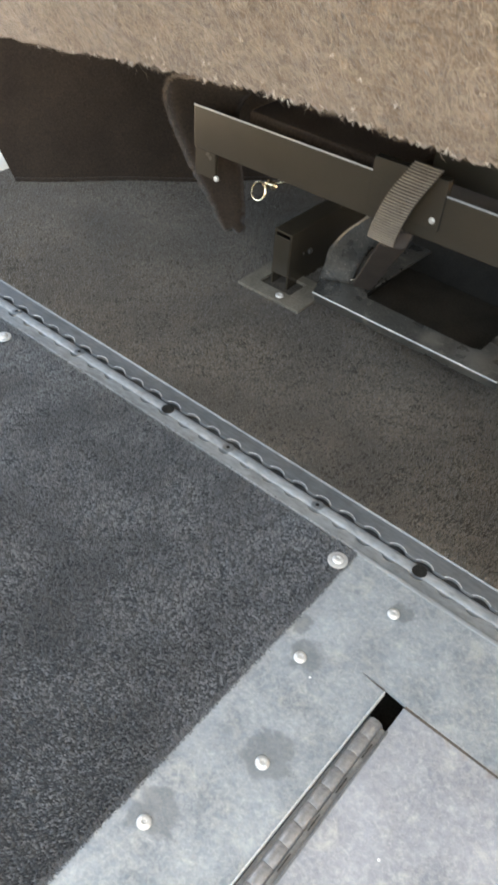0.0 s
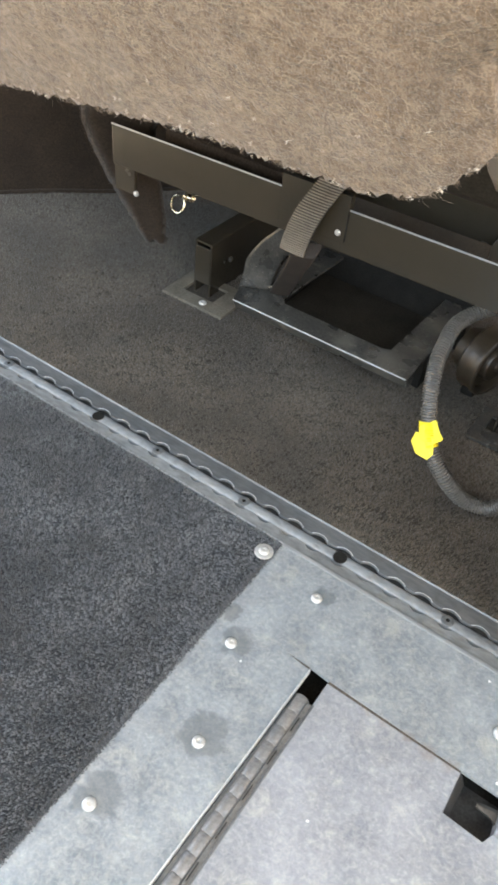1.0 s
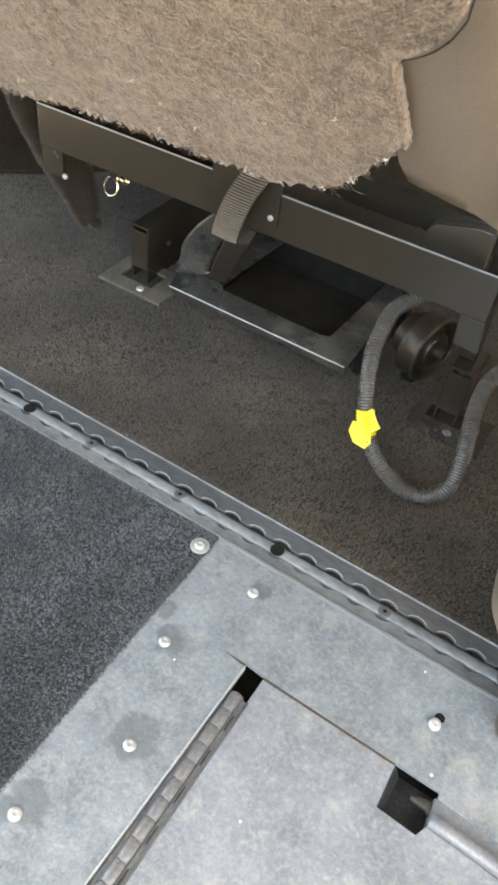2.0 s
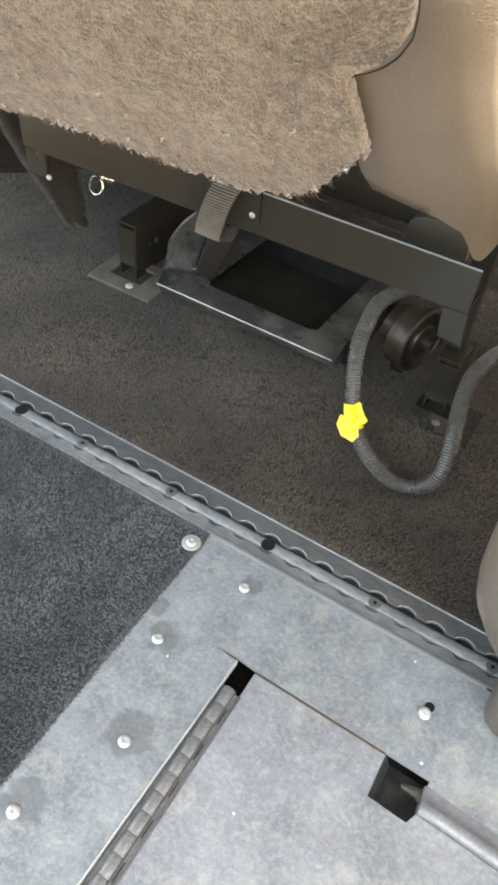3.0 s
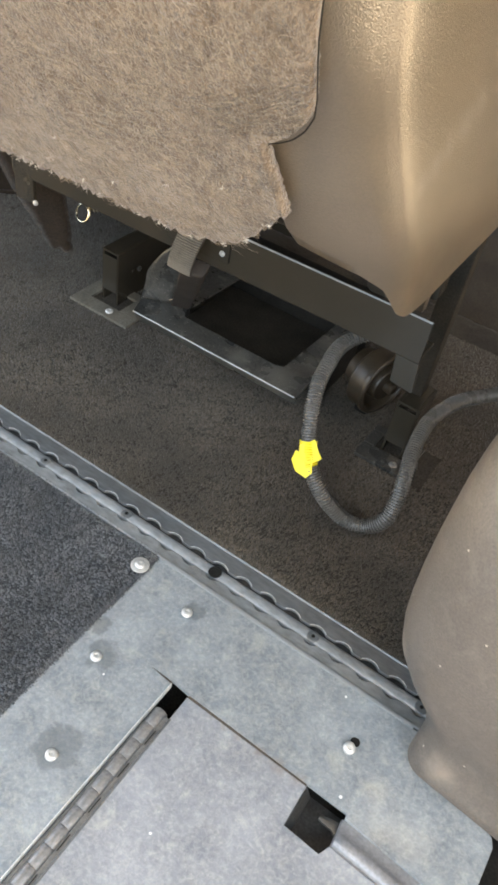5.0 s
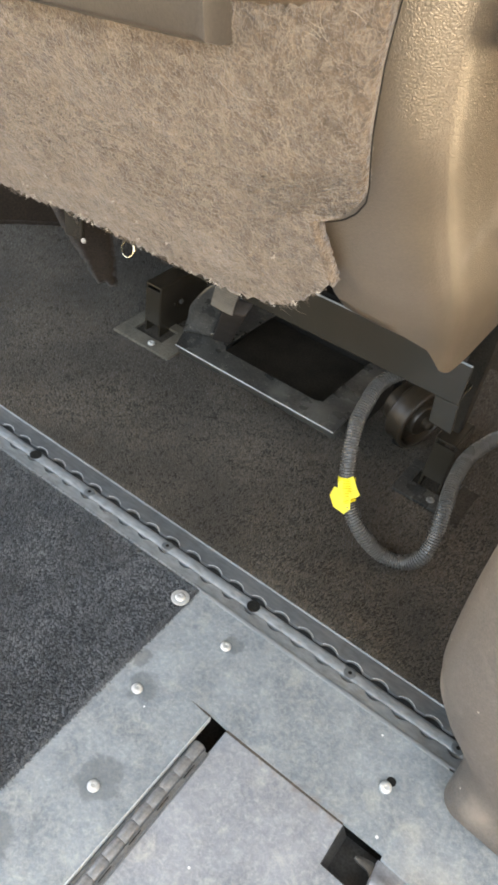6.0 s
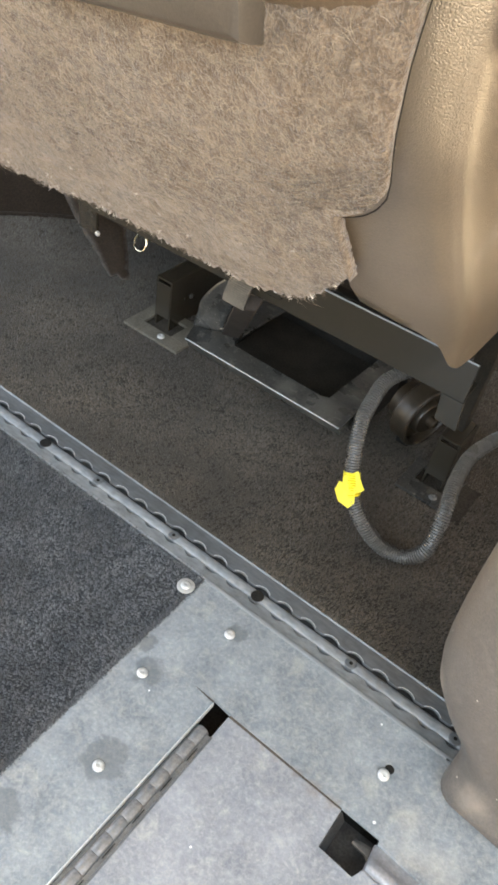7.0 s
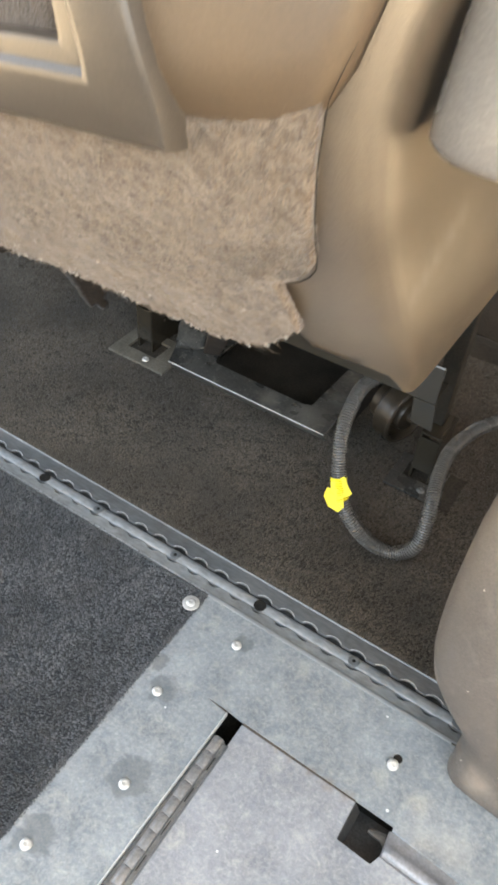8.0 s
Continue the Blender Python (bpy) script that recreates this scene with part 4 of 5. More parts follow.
foot_a = thing("floor_socket", (-0.33, 0.245, 0), "grey steel socket plate let into the carpet around a seat leg", "socket plate", "floor sockets")
part("socket_plate", foot(-0.374, -0.286, 0.2115, 0.275, -0.357, -0.312, 0.231, 0.262), M_SOCKET, foot_a)
place("screw", S_SMALL, pose(-0.320, 0.2215, 0.0048), foot_a)
bm = bmesh.new()
box(bm, (-0.3575, 0.2305, -0.020), (-0.3115, 0.2625, -0.0135))
part("socket_hole", bm, M_GAP, foot_a)
foot_b = thing("floor_socket", (0.06, 0.245, 0), "dark steel socket plate let into the carpet around a seat leg", "socket plate", "floor sockets")
part("socket_plate", foot(0.024, 0.082, 0.2150, 0.272, 0.036, 0.074, 0.238, 0.262), M_TRAY, foot_b)
S_DULL = screw_mesh(0.0046, 0.0022, mat=M_DULL)
place("screw", S_DULL, pose(0.065, 0.2255, 0.0048), foot_b)

# tray: folded sheet frame with an open middle
tray = thing("seat_tray", (-0.15, 0.25, 0), "scuffed black folded steel tray frame under the seat beam", "tray")
bm = bmesh.new()
prism(bm, [(-0.252, 0.1825), (-0.043, 0.1835), (-0.047, 0.36), (-0.073, 0.36), (-0.0765, 0.2165), (-0.086, 0.2125), (-0.205, 0.2125), (-0.212, 0.222), (-0.205, 0.36), (-0.268, 0.36), (-0.264, 0.215)], 0.0575, 0.0605, 0.0006)
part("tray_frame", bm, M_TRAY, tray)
# Thin bright strip: the highlight of the tray's front edge is in its colour.
bm = bmesh.new()
hexa(bm, [(-0.2515, 0.1814, 0.0592), (-0.0435, 0.1824, 0.0592), (-0.0435, 0.1836, 0.0592), (-0.2515, 0.1826, 0.0592), (-0.252, 0.1812, 0.0608), (-0.043, 0.1822, 0.0608), (-0.043, 0.1836, 0.0608), (-0.252, 0.1826, 0.0608)], 0.0005)
part("front_lip", bm, M_LIP, tray, "thin bright front edge, its highlight put into the colour")
bm = bmesh.new()
hexa(bm, [(-0.2515, 0.189, 0.046), (-0.0435, 0.190, 0.046), (-0.0435, 0.192, 0.046), (-0.2515, 0.191, 0.046), (-0.2515, 0.1822, 0.0585), (-0.0435, 0.1832, 0.0585), (-0.0435, 0.1852, 0.0585), (-0.2515, 0.1842, 0.0585)], 0.0005)
part("front_fold", bm, M_TRAY, tray)
left = spline([(-0.262, 0.207, 0.0605), (-0.259, 0.21, 0.080), (-0.256, 0.21, 0.098), (-0.240, 0.21, 0.124), (-0.227, 0.21, 0.139), (-0.205, 0.205, 0.165), (-0.19, 0.20, 0.178)], 6)
right = spline([(-0.232, 0.222, 0.0605), (-0.229, 0.222, 0.080), (-0.222, 0.222, 0.100), (-0.210, 0.220, 0.120), (-0.195, 0.213, 0.140), (-0.175, 0.205, 0.160), (-0.16, 0.20, 0.176)], 6)
bm = bmesh.new()
sheet(bm, [[a.lerp(b, k / 8) + Vector((0, -0.0012 * math.sin(math.pi * k / 8), 0.0005 * math.sin(math.pi * k / 8))) for k in range(9)] for i, (a, b) in enumerate(zip(left, right))], (0.002, 0.003, -0.001))
part("side_bracket", bm, M_TRAY, tray, "curved grey steel side bracket", smooth=180)
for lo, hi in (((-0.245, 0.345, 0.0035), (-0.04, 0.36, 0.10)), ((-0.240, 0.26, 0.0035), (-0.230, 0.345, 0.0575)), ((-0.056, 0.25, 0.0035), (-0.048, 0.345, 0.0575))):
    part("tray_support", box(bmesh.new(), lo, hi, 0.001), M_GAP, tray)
# Sheet added below the opening; its dark brown stands for the shade there.
part("tray_shade_floor", box(bmesh.new(), (-0.228, 0.232, 0.026), (-0.058, 0.3445, 0.030), 0.001), M_WELL, tray)
place("screw", S_TINY, pose(-0.252, 0.3445, 0.02, 90, 0, 0), tray)

# lever with its webbing pull
lever = thing("seat_release_lever", (-0.19, 0.18, 0.06), "dark steel lever with a grey ribbed webbing pull", "lever")
bm = bmesh.new()
hexa(bm, [(-0.228, 0.216, 0.062), (-0.208, 0.224, 0.062), (-0.146, 0.150, 0.165), (-0.168, 0.142, 0.165), (-0.228, 0.226, 0.072), (-0.208, 0.234, 0.072), (-0.144, 0.160, 0.178), (-0.166, 0.152, 0.178)], 0.003)
part("lever_arm", bm, M_LEVER, lever)
bm = bmesh.new()
tube(bm, spline([(-0.2285, 0.2150, 0.0700), (-0.2225, 0.2150, 0.0735), (-0.2160, 0.2185, 0.0725), (-0.2110, 0.2215, 0.0745), (-0.2085, 0.2205, 0.0790)], 6), lambda i: 0.0007 + 0.0003 * math.sin(i * 1.9), 6)
part("worn_tip", bm, M_TIP, lever, "bright chipped edge of the lever end")
place("rivet", S_SMALL, pose(-0.219, 0.2245, 0.0785, 62, 0, 30), lever)
strip = even(spline([(-0.141, 0.149, 0.241), (-0.143, 0.141, 0.234), (-0.1480, 0.1305, 0.220), (-0.1530, 0.1270, 0.204), (-0.1580, 0.128, 0.186), (-0.1610, 0.131, 0.174)], 40), 0.0005)
# Backing strap is dark: shade between the ribs is put into its colour.
bm = bmesh.new()
sheet(bm, [[p + Vector((w, 0.0004, 0)) for w in (-0.0122, -0.006, 0.0, 0.006, 0.0122)] for p in strip], (0, 0.003, -0.001))
pull = part("webbing_pull", bm, M_LEVER, lever, "folded webbing strap, dark for the shade between its ribs", smooth=60)
bm = bmesh.new()
for i in range(2, len(strip) - 1, 5):
    p = strip[i]
    tube(bm, [p + Vector((w, -0.0004 + 0.0007 * (abs(w) / 0.0126) ** 4, 0)) for w in (-0.0127, -0.0116, -0.006, 0.0, 0.006, 0.0116, 0.0127)], lambda k: 0.00085 if 0 < k < 6 else 0.0006, 7)
part("webbing_rib", bm, M_WEB, pull, "raised grey ribs of woven nylon", smooth=180)["kind"] = "stuff"

# brass ring on a spring pin
pin = thing("pull_ring", (-0.366, 0.229, 0.105), "small brass split ring on a coiled spring pin", "ring")
bm = bmesh.new()
ring = [Vector((-0.3615 + 0.0090 * math.cos(a), 0.222 + 0.003 * math.sin(a), 0.1165 + 0.0090 * math.sin(a))) for a in [2 * math.pi * k / 28 for k in range(28)]]
tube(bm, ring + ring[:1], 0.0011, 8)
part("split_ring", bm, M_BRASS, pin)
bm = bmesh.new()
tube(bm, [Vector((-0.355 + 0.010 * k / 60, 0.228 + 0.0035 * math.cos(k * 0.63), 0.126 + 0.0035 * math.sin(k * 0.63))) for k in range(61)], 0.0008, 6)
part("spring", bm, M_BRASS, pin)
bm = bmesh.new()
tube(bm, [Vector((-0.358, 0.226, 0.125)), Vector((-0.34, 0.240, 0.128))], 0.0017, 8)
part("pin", bm, M_BRASS, pin)

# felt flap at the beam's end
flap = thing("felt_flap", (-0.40, 0.18, 0.07), "dark grey fuzzy felt flap hanging from the beam end", "felt flap")
edge = spline([(-0.396, 0.152, 0.238), (-0.422, 0.152, 0.232), (-0.436, 0.156, 0.208), (-0.429, 0.164, 0.174), (-0.414, 0.178, 0.130), (-0.402, 0.190, 0.098), (-0.389, 0.200, 0.066)], 8)
bm = bmesh.new()
rows = []
for i, p in enumerate(edge):
    s = i / (len(edge) - 1)
    wide = min(0.013 + 0.078 * (1 - s) ** 0.9, 0.018 + 0.22 * s)
    jig = [0.0012 * random.uniform(-1, 1) for _ in range(5)]
    rows.append([p + Vector((0.003 * k / 4 + wide * k / 4 * 0.85 + jig[k], wide * k / 4 * 0.55, 0.006 * math.sin(k * 0.8) + jig[k])) for k in range(5)])
sheet(bm, rows, (0.004, 0.007, 0.0))
part("flap_sheet", bm, M_BROWN, flap, smooth=180)
bm = bmesh.new()
for k in range(1500):
    i = min(random.randrange(len(edge) - 1), random.randrange(len(edge) - 1))
    p = edge[i].lerp(edge[i + 1], random.random()) + Vector((0.004 * random.random(), 0.004 * random.random(), 0))
    d = Vector((random.uniform(-1, 0.6), random.uniform(-1, 0.2), random.uniform(-0.5, 1))).normalized() * random.uniform(0.002, 0.005)
    s = d.orthogonal().normalized() * 0.00022
    bm.faces.new([bm.verts.new(q) for q in (p - s, p + s, p + d)])
ob = part("fuzz", bm, M_FIBRE, flap, smooth=None)
ob["kind"] = "stuff"

# black drum and the ribbed conduit with yellow tape
drum = thing("seat_motor", (0.01, 0.27, 0), "dark brown wheel-shaped motor drum under the seat beam", "motor")
bm = bmesh.new()
lathe(bm, [(0.010, -0.030), (0.022, -0.028), (0.026, -0.014), (0.034, -0.012), (0.0362, -0.010), (0.0365, -0.007), (0.0352, -0.005), (0.0352, 0.004), (0.0368, 0.006), (0.0368, 0.0105), (0.0355, 0.012), (0.0325, 0.0122), (0.0312, 0.0105), (0.0305, 0.002), (0.0200, 0.001), (0.0190, 0.010), (0.0175, 0.012), (0.008, 0.0125)], pose(0.008, 0.272, 0.060, 20, 90, 2), 40)
part("drum", bm, M_DRUM, drum)
# Mount is added, near-black so it sinks into the shade below the beam.
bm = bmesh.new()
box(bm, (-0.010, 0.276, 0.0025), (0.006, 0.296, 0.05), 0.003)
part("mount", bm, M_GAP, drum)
bm = bmesh.new()
lathe(bm, [(0.006, 0.010), (0.006, 0.020), (0.004, 0.022)], pose(0.008, 0.272, 0.060, 20, 90, 2), 16)
part("shaft", bm, M_DRUM, drum)

cable = thing("wiring_conduit", (0.05, 0.15, 0), "black ribbed conduit looped on the carpet with yellow tape", "conduit")
route = even(spline([(0.03, 0.250, 0.150), (0.0, 0.226, 0.141), (-0.017, 0.203, 0.1295), (-0.016, 0.175, 0.119), (-0.012, 0.155, 0.108), (-0.002, 0.135, 0.087), (0.013, 0.119, 0.056), (0.036, 0.112, 0.035), (0.060, 0.118, 0.0145), (0.083, 0.125, 0.013), (0.097, 0.135, 0.030),
                     (0.093, 0.160, 0.059), (0.086, 0.185, 0.070), (0.082, 0.220, 0.078), (0.087, 0.250, 0.081), (0.096, 0.280, 0.079), (0.12, 0.33, 0.07)], 60), 0.00065)
bm = bmesh.new()
tube(bm, route, lambda i: 0.0070 + (0.0007 if (i // 2) % 2 == 0 else -0.0007), 16)
part("conduit", bm, M_RUBBER, cable, smooth=60)
near = min(range(len(route)), key=lambda i: (route[i] - Vector((0.0085, 0.121, 0.0625))).length)
bm = bmesh.new()
span = route[near - 19:near + 19]
tube(bm, span, lambda i: 0.0082 + 0.0004 * math.sin(i * 1.7), 14)
d = (span[-1] - span[0]).normalized()
out = Vector((0.22, -0.70, 0.68))
out = (out - d * out.dot(d)).normalized()
side = d.cross(out).normalized()
side = side if side.x > 0 else -side
for pts, lift in ((((-0.0070, -0.0095), (0.0070, -0.0140), (0.0100, -0.0020), (0.0125, 0.0040), (0.0095, 0.0060), (-0.0010, 0.0075), (-0.0085, 0.0020)), 0.0094), (((-0.0155, 0.0040), (-0.0110, -0.0045), (0.0040, 0.0020), (0.0030, 0.0170), (-0.0030, 0.0215), (-0.0125, 0.0150)), 0.0090)):
    c = span[19] + out * lift
    f0 = [bm.verts.new(c + side * a + d * b - out * (abs(a) * 0.25)) for a, b in pts]
    f1 = [bm.verts.new(v.co - out * 0.0007) for v in f0]
    bm.faces.new(f0)
    bm.faces.new(f1[::-1])
    for k in range(len(f0)):
        bm.faces.new((f0[k], f1[k], f1[(k + 1) % len(f0)], f0[(k + 1) % len(f0)]))
part("tape", bm, M_YELLOW, cable, "bright yellow wrapped tape", smooth=50)

# ---------- the seat: felt back panel, plastic side trim, tan cover ----------
seat = thing("vehicle_seat", (-0.15, 0.1, 0.28), "vehicle seat with grey-brown felt back, taupe plastic trim and tan cover", "seat")
BACK = [(0.25, -0.024), (0.30, -0.045), (0.343, -0.062), (0.363, -0.073), (0.392, -0.091), (0.428, -0.106), (0.46, -0.121), (0.48, -0.127), (0.505, -0.1335), (0.53, -0.137), (0.56, -0.136), (0.60, -0.128), (0.75, -0.085), (1.1, 0.03)]
LOW = [(-0.75, 0.285), (-0.55, 0.300), (-0.388, 0.312), (-0.321, 0.322), (-0.264, 0.331), (-0.20, 0.339), (-0.138, 0.346), (-0.09, 0.350), (-0.05, 0.350), (-0.02, 0.3505), (0.0, 0.355), (0.018, 0.3635), (0.031, 0.375), (0.040, 0.386), (0.052, 0.397)]
TAN = [(-0.35, 0.490), (-0.1, 0.496), (0.006, 0.5015), (0.03, 0.5045), (0.05, 0.5095), (0.0665, 0.5175), (0.075, 0.533), (0.082, 0.558), (0.088, 0.63), (0.10, 0.70)]
SEAM = [(0.36, 0.051), (0.398, 0.0495), (0.417, 0.0445), (0.4285, 0.0415), (0.4300, 0.0415), (0.4315, 0.046), (0.436, 0.053), (0.4415, 0.0585), (0.449, 0.063), (0.457, 0.0642), (0.476, 0.0640), (0.50, 0.0655), (0.524, 0.0685), (0.546, 0.0770), (0.558, 0.0880), (0.60, 0.10)]


def back_y(z):
    """The leaning back surface of the seat, as a smooth run of y over height."""
    return (lerp(BACK, z - 0.008) + lerp(BACK, z) + lerp(BACK, z + 0.008)) / 3


# creases that fan out below the corner of the pocket frame
CREASES = [((0.0093, 0.4883), (0.0152, 0.4745), 0.0010, 0.0035), ((0.0280, 0.4865), (0.0082, 0.4505), 0.0015, 0.0042)]


def felt_point(u, v, lift=0.0):
    x0, x1 = -0.70 + u * 0.7515, -0.70 + u * 0.7680
    low = lerp(LOW, x0)
    z = low + v * (lerp(TAN, min(x1, 0.067)) + 0.004 - low)
    x = -0.70 + u * (lerp(SEAM, z) + 0.70)
    wave = 0.0012 * math.sin(x * 60 + z * 45) * math.sin(z * 70 - x * 20)
    for (ax, az), (bx, bz_), tall, wide in CREASES:
        ux, uz = bx - ax, bz_ - az
        t = max(0.0, min(1.0, ((x - ax) * ux + (z - az) * uz) / (ux * ux + uz * uz)))
        gap = math.hypot(x - ax - t * ux, z - az - t * uz)
        wave -= tall * math.exp(-(gap / wide) ** 2) * math.sin(math.pi * min(1.0, max(0.0, 0.12 + 0.8 * t)))
    return Vector((x, back_y(z) - 0.004 - lift + wave, z))


bm = bmesh.new()
us = list(np.concatenate([np.linspace(0, 0.55, 30, endpoint=False), np.linspace(0.55, 1, 150)]))
vs = list(np.concatenate([np.linspace(0, 0.33, 30, endpoint=False), np.linspace(0.33, 0.56, 60, endpoint=False), np.linspace(0.56, 1, 40)]))
grid = [[felt_point(u, v) + Vector((random.gauss(0, 0.0002), random.gauss(0, 0.0004), (random.gauss(0, 0.0012) if v == 0 else 0))) for u in us] for v in vs]
sheet(bm, grid, (0, 0.006, 0.002))
part("felt_panel", bm, M_FELT, seat, "grey-brown matted felt with frayed lower edge", smooth=180)


def strand(verts, faces, p, d, bend, width, n=4):
    """A fine fibre: a narrow bent ribbon."""
    s = d.cross(Vector((0, -1, 0.3)))
    s = s.normalized() * width if s.length > 1e-6 else Vector((width, 0, 0))
    at = len(verts)
    for k in range(n + 1):
        t = k / n
        q = p + d * t + bend * (t * t)
        w = s * (1 - 0.75 * t)
        verts += [q - w, q + w]
    for k in range(n):
        faces.append((at + 2 * k, at + 2 * k + 1, at + 2 * k + 3, at + 2 * k + 2))


def fibres(name, verts, faces, mat, label):
    me = bpy.data.meshes.new(name)
    me.from_pydata([tuple(v) for v in verts], [], faces)
    me.materials.append(mat)
    ob = under(new(name, me), seat)
    ob["kind"], ob["label"] = "stuff", label
    return ob


verts, faces = [], []
for _ in range(26000):
    u, v = 0.5 + 0.486 * random.random(), 0.015 + 0.985 * random.random()
    p = felt_point(u, v, 0.0002)
    if noise.noise(Vector((p.x * 95, p.z * 95, 7.0))) < random.uniform(-0.45, 0.25):
        continue
    swirl = noise.noise(Vector((p.x * 30, p.z * 30, 3.0))) * 6 + random.gauss(0, 0.8)
    l = random.uniform(0.002, 0.007)
    d = Vector((math.cos(swirl), 0.0, math.sin(swirl))) * l
    d.y = d.z * -0.45 - 0.0003 * random.random()
    curl = Vector((-d.z, 0.0, d.x)) * random.uniform(-0.9, 0.9)
    curl.y = curl.z * -0.45
    strand(verts, faces, p, d, curl, random.uniform(0.00006, 0.00013))
# long pale threads that wander in loops over the matted surface
loops, loop_faces = [], []
for _ in range(3400):
    u, v = 0.5 + 0.470 * random.random(), 0.03 + 0.87 * random.random()
    p = felt_point(u, v, 0.0005)
    if noise.noise(Vector((p.x * 45, p.z * 45, 11.0))) < random.uniform(-0.5, 0.3):
        continue
    way, bend = random.uniform(0, 2 * math.pi), random.gauss(0, 0.35)
    at, half, n = len(loops), random.uniform(0.00004, 0.00008), random.randrange(7, 14)
    x, z = p.x, p.z
    for k in range(n + 1):
        q = Vector((x, back_y(z) - 0.0050 - 0.0006 * math.sin(k * 1.1), z))
        s = Vector((-math.sin(way), 0.35 * math.cos(way), math.cos(way))) * half * (1 - 0.7 * abs(2 * k / n - 1) ** 3)
        loops += [q - s, q + s]
        x, z = x + 0.0013 * math.cos(way), z + 0.0013 * math.sin(way)
        bend += random.gauss(0, 0.22)
        way += 0.5 * bend
    for k in range(n):
        loop_faces.append((at + 2 * k, at + 2 * k + 1, at + 2 * k + 3, at + 2 * k + 2))
# small curled clumps along the frayed edge
for _ in range(170):
    u = 0.45 + 0.545 * random.random()
    c = felt_point(u, random.random() * 0.012, -0.002 * random.random())
    r = random.uniform(0.0008, 0.0022)
    for _k in range(random.randrange(6, 16)):
        p = c + Vector((random.gauss(0, r * 0.8), random.gauss(0, 0.0008), random.gauss(0, r * 0.4)))
        l = random.uniform(0.8, 1.8) * r
        d = Vector((random.uniform(-1, 1), random.uniform(-0.6, 0.2), random.uniform(-1.0, 0.3))).normalized() * l
        strand(verts, faces, p, d, Vector((random.uniform(-1.2, 1.2), random.uniform(-0.4, 0.4), random.uniform(-0.4, 1.0))) * l, random.uniform(0.00010, 0.00022))
fibres("felt_fuzz", verts, faces, M_FIBRE, "loose brown fibres on the felt")
fibres("felt_thread", loops, loop_faces, M_TIP, "long pale looping threads on the felt")

# pale tufts where the felt is teased out, and bright tips at the frayed edge
verts, faces = [], []
for _ in range(1700):
    u, v = 0.5 + 0.486 * random.random(), 0.03 + 0.95 * random.random() ** 0.8
    p = felt_point(u, v, 0.0004)
    if noise.noise(Vector((p.x * 40, p.z * 40, 2.0))) < random.uniform(-0.3, 0.35):
        continue
    w = random.uniform(0, 2 * math.pi)
    l = random.uniform(0.003, 0.010)
    d = Vector((math.cos(w), -0.45 * math.sin(w), math.sin(w))) * l
    b = Vector((-d.z, 0, d.x)) * random.choice((-1, 1)) * random.uniform(0.5, 1.6)
    b.y = b.z * -0.45
    strand(verts, faces, p, d, b, random.uniform(0.00007, 0.00013), 7)
fibres("felt_tuft", verts, faces, M_TIP, "pale curled threads on the felt")
verts, faces = [], []
for _ in range(64):
    u = 0.48 + 0.51 * random.random() ** 0.8
    c = felt_point(u, random.random() ** 4 * 0.30, 0.0008)
    for _k in range(random.randrange(4, 10)):
        p = c + Vector((random.gauss(0, 0.0006), 0, random.gauss(0, 0.0006)))
        d = Vector((random.uniform(-1, 1), random.uniform(-0.7, 0.0), random.uniform(-1, 0.5))).normalized() * random.uniform(0.0006, 0.0016)
        strand(verts, faces, p, d, Vector((random.uniform(-1, 1), 0, random.uniform(-1, 1))) * 0.001, random.uniform(0.00012, 0.00022))
fibres("felt_tip", verts, faces, M_SPARK, "bright curled ends along the frayed felt edge")

# dark tube drawn as the shadow gap where the felt meets the trim
bm = bmesh.new()
seam = [Vector((lerp(SEAM, z) + 0.0022, back_y(z) - 0.0018, z)) for z in np.linspace(0.4275, 0.545, 130)]
tube(bm, [(a + 2 * b + c) / 4 for a, b, c in zip(seam, seam[1:], seam[2:])], lambda i: 0.00035 * min(1.0, 0.3 + i / 12, 0.2 + (128 - i) / 50), 6)
part("seam_shade", bm, M_GAP, seat, "dark cord for the shadow gap where felt meets trim", smooth=180)

# plastic side trim: a wrapped shell from the felt seam round the ridge to the seat's side
SHELL = [(0.020, 0.004), (0.035, 0.006), (0.050, 0.009), (0.060, 0.012), (0.070, 0.0165), (0.078, 0.0215), (0.0835, 0.0265), (0.0865, 0.031), (0.0880, 0.036), (0.0888, 0.044), (0.0895, 0.060), (0.0905, 0.085), (0.092, 0.12), (0.094, 0.17), (0.095, 0.25)]


RIDGE = [(0.325, 0.0935), (0.347, 0.0945), (0.365, 0.0968), (0.385, 0.0958), (0.404, 0.0918), (0.44, 0.0845), (0.472, 0.0825), (0.496, 0.0810), (0.519, 0.0820), (0.54, 0.0860), (0.56, 0.0915), (0.60, 0.100), (0.7, 0.11)]


def trim_point(i, z):
    x, off = SHELL[i]
    shift = (lerp(RIDGE, z - 0.008) + lerp(RIDGE, z + 0.008)) / 2 - 0.0885
    return Vector((x + shift * max(0.0, min(1.0, (x - 0.045) / 0.035)), back_y(z) + off, z))


bm = bmesh.new()
BOTTOM = [(0.02, 0.412), (0.0385, 0.402), (0.0435, 0.378), (0.046, 0.374), (0.058, 0.369), (0.070, 0.3635), (0.078, 0.356), (0.0815, 0.346), (0.0845, 0.337), (0.0875, 0.333), (0.089, 0.333), (0.1, 0.339)]
grid = []
fine = []
for i in range(len(SHELL) - 1):
    for k in range(4):
        t = k / 4
        fine.append((SHELL[i][0] * (1 - t) + SHELL[i + 1][0] * t, SHELL[i][1] * (1 - t) + SHELL[i + 1][1] * t))
fine.append(SHELL[-1])
